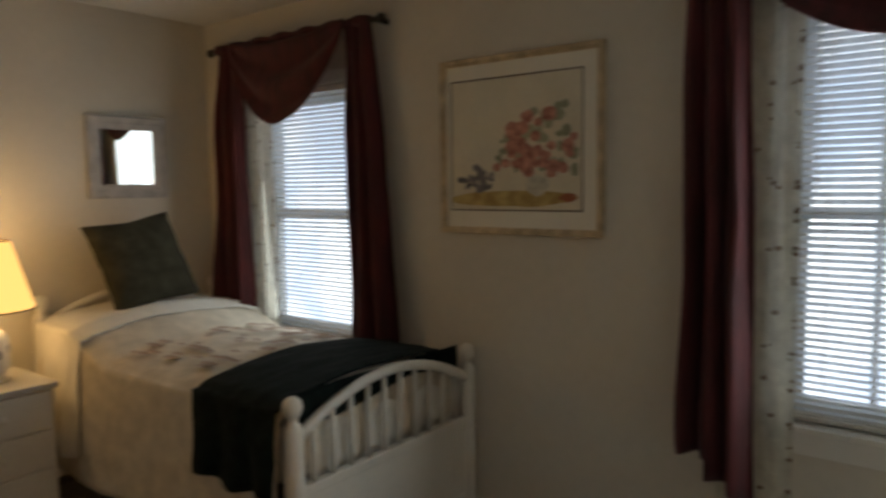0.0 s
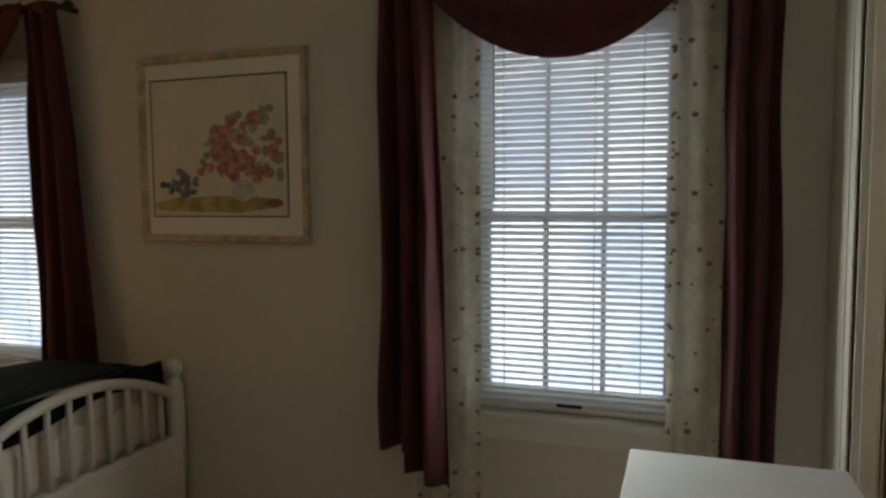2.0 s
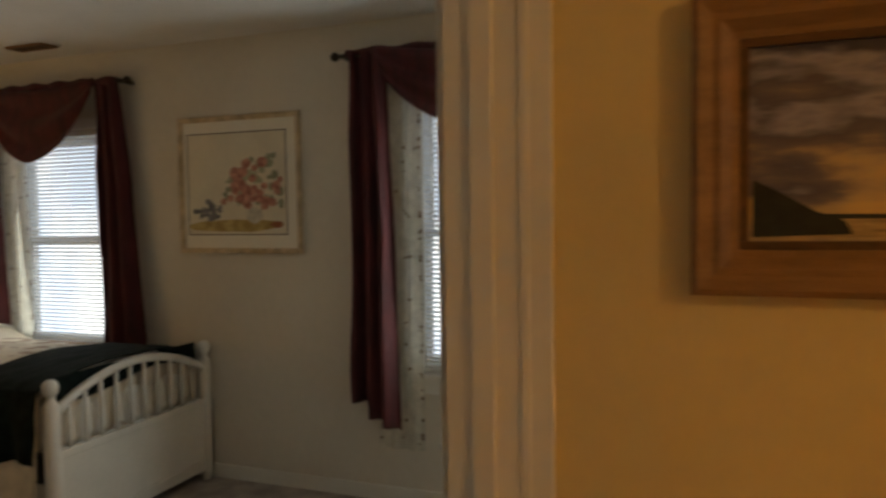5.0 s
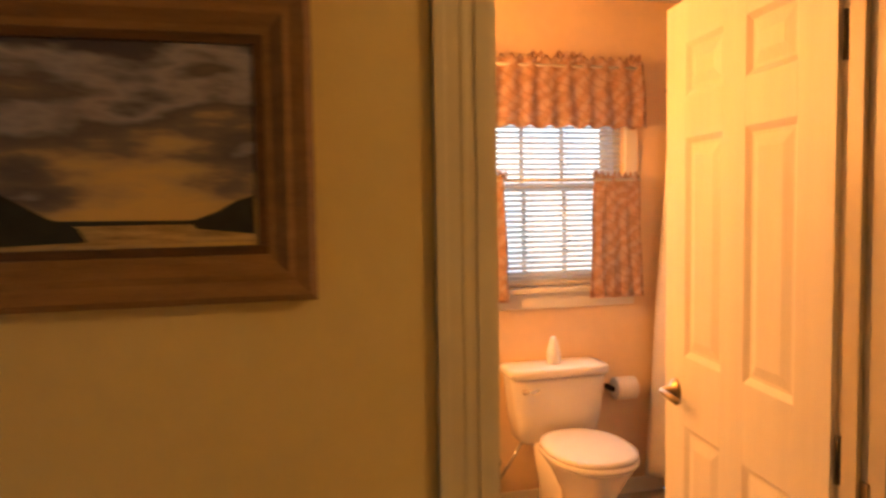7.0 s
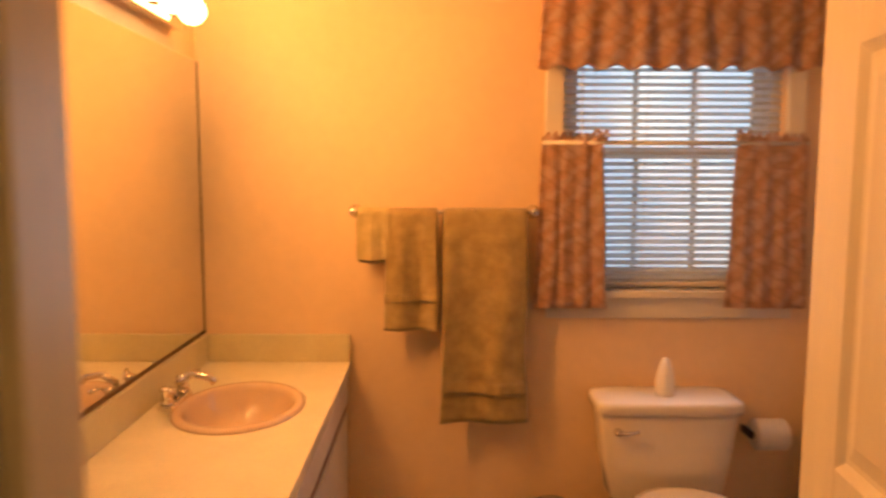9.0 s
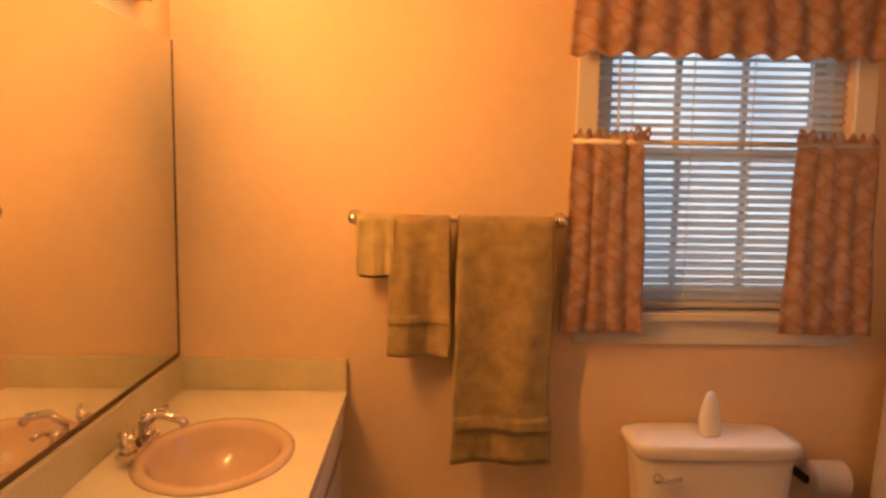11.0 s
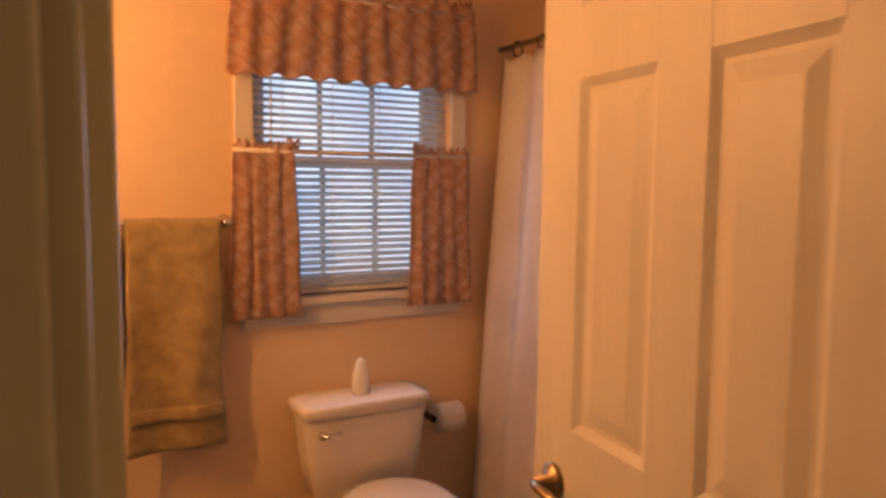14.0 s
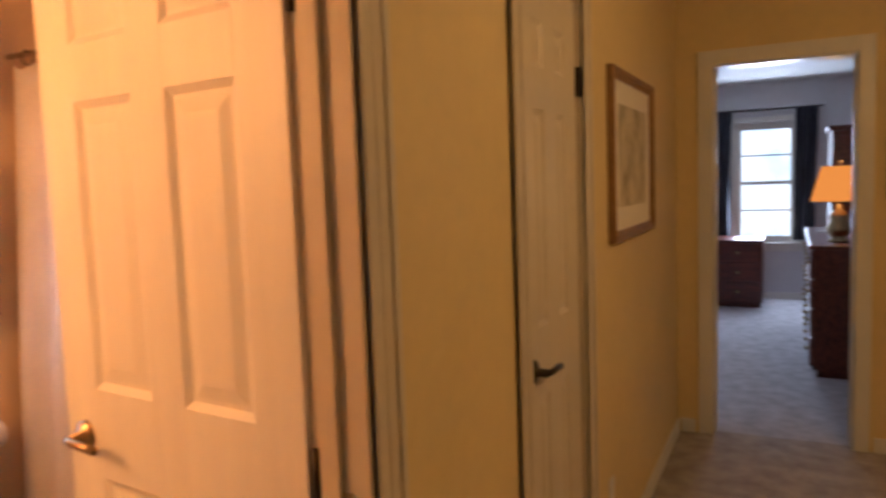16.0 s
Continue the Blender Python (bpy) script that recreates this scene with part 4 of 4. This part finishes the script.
# Ceiling light not in view, assumed from reflections; added to brighten the hall walls.
hl = tagged(empty("assumed_ceiling_light", pose(4.5, -1.6, TOP)), "assumed frosted ceiling light, out of view, added to light the hall", "ceiling light")
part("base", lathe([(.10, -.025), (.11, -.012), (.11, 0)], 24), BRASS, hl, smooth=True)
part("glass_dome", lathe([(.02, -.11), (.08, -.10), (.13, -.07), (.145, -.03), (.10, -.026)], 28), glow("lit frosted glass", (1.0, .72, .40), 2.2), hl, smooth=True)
lamp("assumed_hall_light", "POINT", (4.5, -1.6, TOP - .2), 38, (1.0, .58, .22), .12)

# ---------------------------------------------------------------- bathroom
van = tagged(empty("vanity_cabinet"), "cream vanity cabinet with dark red finger grooves", "cabinet")
VX0, VX1, VY0, VY1, VZ = 2.282, 2.814, 0.42, W - 0.003, 0.825
part("body", box(VX0, VX1 - .03, VY0, VY1, .09, VZ - .14, .002), WHITE_WOOD, van)
part("apron", box(VX1 - .045, VX1 - .012, VY0, VY1, VZ - .15, VZ - .035, .003), WHITE_WOOD, van)
part("toe_kick", box(VX0, VX1 - .09, VY0, VY1, 0, .09), BLACK, van)
part("grip_strip", box(VX1 - .03, VX1 - .018, VY0 + .01, VY1 - .01, VZ - .185, VZ - .152, .003), DARK_RED, van, "dark red wood grip strip")
for i in range(4):
    a = VY0 + .01 + i * (VY1 - VY0 - .02) / 4
    part("door", box(VX1 - .03, VX1 - .013, a + .003, a + (VY1 - VY0 - .02) / 4 - .003, .11, VZ - .19, .003), WHITE_WOOD, van)
SY, SX = 1.755, 2.552
ct = tagged(empty("countertop"), "cream countertop with backsplash and oval basin hole", "countertop")
bm = bmesh.new()
n = 48
inner = [bm.verts.new((SX + .165 * math.cos(2 * math.pi * i / n), SY + .205 * math.sin(2 * math.pi * i / n), VZ)) for i in range(n)]
outer = []
for i in range(n):
    c, s = math.cos(2 * math.pi * i / n), math.sin(2 * math.pi * i / n)
    k = min((VX1 - SX if c > 0 else SX - VX0) / max(abs(c), 1e-6), .42 / max(abs(s), 1e-6))
    outer.append(bm.verts.new((SX + k * c, SY + k * s, VZ)))
for i in range(n):
    bm.faces.new((inner[i], inner[(i + 1) % n], outer[(i + 1) % n], outer[i]))
part("slab", bm, COUNTER, ct)
part("slab", box(VX0, VX1, VY0, SY - .42, VZ - .034, VZ), COUNTER, ct)
part("slab", box(VX0, VX1, SY + .42, VY1, VZ - .034, VZ), COUNTER, ct)
part("front_edge", box(VX1 - .02, VX1 - .0005, SY - .42, SY + .42, VZ - .034, VZ - .001), COUNTER, ct)
part("backsplash", box(VX0, VX0 + .02, VY0, VY1 - .02, VZ + .001, VZ + .10, .002), SPLASH, ct)
part("side_splash", box(VX0, VX1 - .004, VY1 - .02, VY1, VZ + .001, VZ + .10, .002), SPLASH, ct)
sk = tagged(empty("basin"), "oval cream drop-in basin with rolled rim", "sink")
part("bowl", lathe([(.0, -.13), (.06, -.128), (.12, -.10), (.155, -.05), (.172, -.008), (.178, .006), (.188, .013), (.205, .012), (.214, .003), (.214, -.001), (.18, -.004), (.165, -.06), (.12, -.115), (.0, -.14)][1:-1], 48, 0, 0, 0, None, 1.24), BASIN, sk, smooth=True, at=pose(SX, SY, VZ + .001) @ Matrix.Diagonal((.87, .87, .87, 1)))
part("drain", lathe([(.02, 0), (.022, .003), (.012, .004)], 18), CHROME, sk, smooth=True, at=pose(SX, SY, VZ - .110))
fc = tagged(empty("faucet", pose(VX0 + .085, SY, VZ + .012)), "chrome two-handle faucet behind the basin", "faucet")
part("deck", boxes((-.022, .022, -.085, .085, 0, .016), bevel=.006), CHROME, fc)
part("spout", tube([(0, 0, .01), (0.01, 0, .06), (.05, 0, .085), (.10, 0, .075), (.115, 0, .058)], .011), CHROME, fc, smooth=True)
for s in (-1, 1):
    hd = part("handle", lathe([(.018, .016), (.016, .035), (.012, .05), (.02, .056), (.018, .064), (.004, .068)], 18, 0, s * .065), CHROME, fc, smooth=True)
    part("lever", tube([(0, s * .065, .06), (.02, s * .085, .068), (.03, s * .115, .066)], .006), CHROME, hd, smooth=True)
bmir = tagged(empty("vanity_mirror"), "large frameless mirror above the vanity", "mirror")
part("mirror_glass", box(2.2815, 2.287, .45, VY1 - .004, .94, 1.888), MIRROR, bmir)
part("edge_strip", boxes((2.2815, 2.289, VY1 - .004, VY1, .935, 1.89), (2.2815, 2.289, .45, VY1, .9265, .9395)), DARK_OAK, bmir, "dark mirror edge strip")
vl = tagged(empty("vanity_light"), "chrome vanity light bar with round lit bulbs", "wall light")
part("bar", box(2.2815, 2.325, 1.14, 2.04, 1.945, 2.04, .006), CHROME, vl)
for i in range(6):
    y = 1.21 + i * .152
    sc = part("socket", tube([(2.325, y, 1.992), (2.34, y, 1.992)], .018, 12), CHROME, vl)
    bm = bmesh.new()
    bmesh.ops.create_uvsphere(bm, u_segments=20, v_segments=14, radius=.042, matrix=Matrix.Translation((2.378, y, 1.992)))
    part("bulb", bm, BULB, sc, "lit globe bulb", True)
lamp("vanity_bulbs_light", "AREA", (2.43, 1.55, 1.985), 42, WARM, .08, (5, 1.60, 1.5), .85)
lamp("vanity_bulbs_spill", "POINT", (2.43, 1.98, 2.12), 9, WARM, .05)

tb = tagged(empty("towel_bar"), "chrome towel bar on the peach wall", "towel rail")
TZ, TY = 1.37, W - .065
part("bar", tube([(2.836, TY, TZ), (3.465, TY, TZ)], .008, 12), CHROME, tb, smooth=True)
for x in (2.836, 3.465):
    part("bracket", lathe([(.024, 0), (.024, .006), (.012, .012), (.010, .05), (.015, .055), (.017, .07), (.012, .08)], 16), CHROME, tb, smooth=True, at=pose(x, W - .001, TZ, 90))


def towel(name, x0, x1, z_front, z_back, seed, material, label, band=True, thick=.010):
    def fn(u, v):
        front, back = TZ - z_front, TZ - z_back
        s = v * (front + back + .05) - front
        x = x0 + u * (x1 - x0) + .012 * wob(s * 4, u * 2 + seed) + .018 * (u - .5) * max(0, -s)
        w = .020 * min(1, abs(s) * 3) * math.sin(u * 8 + seed + .8 * wob(s * 3, seed)) + .008 * wob(u * 6, s * 6 + seed)
        if s < 0:
            return (x, TY - .018 - w * .8 - .004, TZ + s)
        if s > .05:
            return (x, TY + .018 + .3 * w, TZ - (s - .05))
        a = math.pi * s / .05
        return (x, TY - .018 * math.cos(a), TZ + .016 * math.sin(a))
    root = tagged(empty(name), label, "towel")
    part("cloth", sheet(fn, 26, 60, thick), material, root, smooth=True)
    if band:
        fr = (.10 / (TZ - z_front + TZ - z_back + .05))
        part("woven_border", sheet(lambda u, v: tuple(Vector(fn(u, fr + v * .035)) + Vector((0, -.003, 0))), 26, 3, .003), material, root, smooth=True)
    return root


towel("towel", 3.148, 3.44, .62, .75, 2, TOWEL, "olive green bath towel hanging on the bar")
towel("towel", 2.945, 3.128, .955, 1.02, 6, TOWEL, "olive hand towel folded over the bar")
towel("washcloth", 2.848, 2.955, 1.20, 1.22, 4, CLOTH, "small pale washcloth with dark edge", False, .012)
tagged(part("towel_edge", tube([(2.858, TY - .036, 1.203), (2.90, TY - .038, 1.199), (2.945, TY - .036, 1.203)], .004), BLACK, bpy.data.objects["washcloth"]), "dark stitched edge")


def gathered(x0, x1, z0, z1, y, folds, amp, seed, scallop=.0, header=True):
    def fn(u, v):
        a = amp * (.45 + .55 * (1 - v)) * (.45 + 1.1 * abs(wob(u * 5, seed)))
        z = z0 + v * (z1 - z0) + (scallop * math.sin(u * folds * 2 * math.pi + seed) * (1 - v))
        if header and v > .93:
            z += .012 * math.sin(u * folds * 4 * math.pi + seed * 2)
        return (x0 + u * (x1 - x0) + (u - .5) * .05 * (1 - v) + .010 * wob(u * 9, v * 3 + seed), y + a * math.sin(u * folds * 2 * math.pi + .9 * wob(u * 4, v * 2 + seed)) + .4 * amp * wob(u * 14, v * 3 + seed), z)
    return sheet(fn, int(folds * 10), 24, .003)


cv = tagged(empty("curtain_valance"), "gathered floral valance above the bathroom window", "valance")
part("rod", tube([(3.485, W - .06, 2.155), (4.43, W - .06, 2.155)], .008), TRIM, cv, smooth=True)
part("cloth", gathered(3.49, 4.425, 1.865, 2.195, W - .062, 10, .014, 3, .008), CHINTZ, cv, smooth=True)
for i, x in enumerate((3.53, 3.59, 3.86, 3.99, 4.06, 4.37)):
    def bow(u, v, x=x, i=i):
        a = 2 * math.pi * u
        return (x + .030 * math.sin(a) * (1 if v else .5), W - .088 - .012 * v, 2.185 + .018 * math.sin(2 * a) + .014 * v)
    part("bow", sheet(bow, 18, 2, .004), CHINTZ, cv, smooth=True)
cc = tagged(empty("cafe_curtains"), "floral cafe curtains tied back on a rod", "curtain")
part("rod", tube([(3.49, W - .05, 1.612), (4.42, W - .05, 1.612)], .009), TRIM, cc, "pale wooden rod", True)
part("left_panel", gathered(3.492, 3.70, 1.03, 1.64, W - .052, 4, .010, 5), CHINTZ, cc, smooth=True)
part("right_panel", gathered(4.172, 4.415, 1.03, 1.64, W - .052, 4, .010, 9), CHINTZ, cc, smooth=True)
for x in (3.69, 4.18):
    part("bow", sheet(lambda u, v, x=x: (x + .024 * math.sin(2 * math.pi * u), W - .078 - .008 * v, 1.63 + .016 * math.sin(4 * math.pi * u) + .012 * v), 18, 2, .004), CHINTZ, cc, smooth=True)

tl = tagged(empty("toilet", pose(3.925, W - .005, 0) @ Matrix.Diagonal((1, 1, 1.05, 1))), "white porcelain toilet with closed lid", "toilet")


def rounded_slab(profile, hw, d0, d1, seg=40, power=4):
    """A body of rounded rectangles, its size along z from (scale_x, scale_y, z)."""
    bm = bmesh.new()
    rings = []
    cy = (d0 + d1) / 2
    for sx, sy, z in profile:
        ring = []
        for i in range(seg):
            a = 2 * math.pi * i / seg
            c, s = math.cos(a), math.sin(a)
            r = (abs(c) ** power + abs(s) ** power) ** (-1 / power)
            ring.append(bm.verts.new((hw * sx * r * c, cy + (d1 - d0) / 2 * sy * r * s, z)))
        rings.append(ring)
    for a, b in zip(rings, rings[1:]):
        for i in range(seg):
            bm.faces.new((a[i], a[(i + 1) % seg], b[(i + 1) % seg], b[i]))
    bm.faces.new(rings[0][::-1])
    bm.faces.new(rings[-1])
    return bm


part("tank", rounded_slab([(.74, .80, .36), (.80, .88, .37), (.90, .95, .50), (.97, .99, .64), (.98, 1, .655)], .245, -.215, -.015, 44, 6), PORCELAIN, tl, smooth=True)
part("tank_lid", rounded_slab([(1.0, 1.02, .657), (1.03, 1.07, .665), (1.035, 1.08, .685), (1.01, 1.05, .697), (.9, .9, .700)], .245, -.218, -.010, 44, 7), PORCELAIN, tl, smooth=True)
lv = part("flush_lever", lathe([(.014, 0), (.014, .008), (.008, .012), (.008, .02)], 14), CHROME, tl, "chrome flush lever", True, pose(-.185, -.213, .605, 90))
part("lever_arm", tube([(0, 0, .018), (.03, 0, .020), (.065, .006, .020)], .006), CHROME, lv, smooth=True)
bowl = [(.42, .62, .0), (.45, .64, .02), (.42, .58, .10), (.50, .62, .22), (.78, .86, .33), (.95, .98, .375), (1, 1, .39)]
part("bowl", rounded_slab(bowl, .185, -.72, -.22, 44, 2.3), PORCELAIN, tl, smooth=True)
part("seat", rounded_slab([(1.02, 1.0, .391), (1.05, 1.02, .398), (1.05, 1.02, .410), (1.0, .98, .414)], .185, -.725, -.24, 44, 2.3), PORCELAIN, tl, smooth=True)
part("lid", rounded_slab([(1.02, .99, .415), (1.04, 1.0, .420), (1.03, 1.0, .432), (.9, .9, .438)], .185, -.722, -.24, 44, 2.3), PORCELAIN, tl, smooth=True)
part("pedestal_back", rounded_slab([(.6, 1, 0), (.55, 1, .15), (.8, 1, .37)], .17, -.36, -.10, 32, 4), PORCELAIN, tl, smooth=True)
tagged(part("air_freshener", lathe([(.030, 0), (.033, .006), (.033, .05), (.026, .085), (.017, .115), (.012, .128), (.003, .132)], 20), PORCELAIN, smooth=True, at=pose(3.925, W - .12, .735)), "white cone-shaped air freshener on the toilet tank", "air freshener")
tr = tagged(empty("toilet_roll_holder", pose(4.325, W, .572)), "toilet paper roll on a wall holder", "toilet paper")
for s in (-1, 1):
    part("arm", box(s * .068 - .006, s * .068 + .006, -.085, -.001, -.012, .014, .003), DARK_METAL, tr)
part("roll", lathe([(.02, -.055), (.054, -.055), (.056, -.052), (.056, .052), (.054, .055), (.02, .055)], 28), SHEET, tr, "white paper roll", True, pose(0, -.07, -.0, 0, 90, 0))
part("spindle", tube([(-.066, -.07, 0), (.066, -.07, 0)], .008), DARK_METAL, tr)
wb = tagged(empty("waste_bin", pose(3.535, W - .15, 0) @ Matrix.Diagonal((1, 1, 1.12, 1))), "round brushed steel pedal bin by the toilet", "waste bin")
part("body", lathe([(.098, 0), (.10, .005), (.10, .26)], 32), STEEL, wb, smooth=True)
part("rim", lathe([(.103, .26), (.105, .268), (.103, .278)], 32), DARK_METAL, wb, smooth=True)
part("lid", lathe([(.101, .279), (.099, .295), (.07, .312), (.02, .318)], 32), STEEL, wb, smooth=True)
part("pedal", box(-.02, .02, -.125, -.095, .012, .02, .003), DARK_METAL, wb)
tagged(part("water_hose", tube([(3.67, W - .004, .16), (3.67, W - .05, .17), (3.71, W - .07, .24), (3.78, W - .09, .37)], .007), STEEL, smooth=True), "grey water hose to the toilet tank", "hose")

sc = tagged(empty("shower_curtain"), "white shower curtain hanging from a rod", "shower curtain")
part("rod", tube([(4.60, .125, 2.06), (4.60, W - .002, 2.06)], .012), CHROME, sc, "chrome rod", True)


def shower(u, v):
    y = .5 + u * (W - .04 - .5)
    x = 4.60 - .13 * (1 - v) * (.4 + .6 * u) + .032 * math.sin(u * 9 * 2 * math.pi) * (.5 + .5 * (1 - v)) + .012 * wob(u * 9, v * 3)
    return (x, y, .12 + v * 1.89 + (.012 * math.cos(u * 14 * 2 * math.pi) if v > .97 else 0))


part("cloth", sheet(shower, 130, 30, .002), SHOWER, sc, smooth=True)
for i in range(12):
    y = .53 + i * .163
    part("ring", tube([(4.60 + .024 * math.cos(a * math.pi / 6), y, 2.045 + .03 * math.sin(a * math.pi / 6)) for a in range(13)], .003, 6), DARK_METAL, sc)
tub = tagged(empty("bathtub"), "white bathtub behind the shower curtain", "bathtub")
part("shell", boxes((4.64, 4.70, .13, W - .004, 0, .40), (5.32, 5.395, .13, W - .004, 0, .40), (4.70, 5.32, .13, .20, 0, .40), (4.70, 5.32, W - .08, W - .004, 0, .40), (4.70, 5.32, .20, W - .08, 0, .08), bevel=.012), PORCELAIN, tub)

# ---------------------------------------------------------------- far room
drawer_chest("dresser", 8.35, 10.2, -1.30, -.71, .95, 4, "+y", MAHOGANY, MAHOGANY, BRASS, "dark red mahogany dresser with drawers", "dresser", 3)
drawer_chest("low_chest", 11.1, 11.7, -.30, .19, .75, 3, "-x", MAHOGANY, MAHOGANY, BRASS, "low mahogany chest under the bright window", "chest")
table_lamp("table_lamp", 8.70, -.90, .95, [(.07, 0), (.075, .015), (.05, .03), (.075, .06), (.085, .11), (.06, .15), (.075, .18), (.05, .22), (.025, .24), (.02, .28)], BRASS, .19, .12, .30, .56, SHADE_FAR, 4, (1.0, .55, .2), "lit brass table lamp with amber shade on the dresser")
# No papers here: white slabs imitate a bright reflection on the dresser top.
tagged(part("papers", boxes((9.5, 9.75, -.95, -.78, .951, .958), (9.52, 9.74, -.94, -.79, .958, .962)), DRESSER_TOP), "white slabs imitating a bright reflection on the dresser top", "papers")
cb = tagged(empty("tall_cabinet"), "tall dark mahogany cabinet against the wall", "cabinet")
part("body", box(10.5, 11.1, -1.7, -.92, 0, 1.85, .006), MAHOGANY, cb)
part("cornice", box(10.47, 11.12, -1.73, -.89, 1.85, 1.90, .008), MAHOGANY, cb)
for a, b in ((-1.68, -1.315), (-1.305, -.94)):
    d = part("door", box(10.482, 10.5, a, b, .1, 1.8, .004), MAHOGANY, cb)
    part("knob", lathe([(.008, 0), (.014, .015), (.010, .025)], 12), BRASS, d, smooth=True, at=pose(10.482, b - .04 if a < -1.4 else a + .04, .95, 0, -90, 0))
nd = tagged(empty("navy_drapes"), "dark navy drapes either side of the window", "drapes")
for a, b, s in ((.05, .24, 2), (-.84, -.62, 5)):
    q = part("panel", drape_side(a, b, a + .03, b + .02, 2.20, .70, 0, 3, 0, s), NAVY, nd, smooth=True)
    q.matrix_basis = Matrix.Translation((11.72, 0, 0)) @ Matrix(((0, 1, 0, 0), (1, 0, 0, 0), (0, 0, 1, 0), (0, 0, 0, 1)))
part("rod", tube([(11.72, -.90, 2.19), (11.72, .30, 2.19)], .012), DARK_METAL, nd, smooth=True)
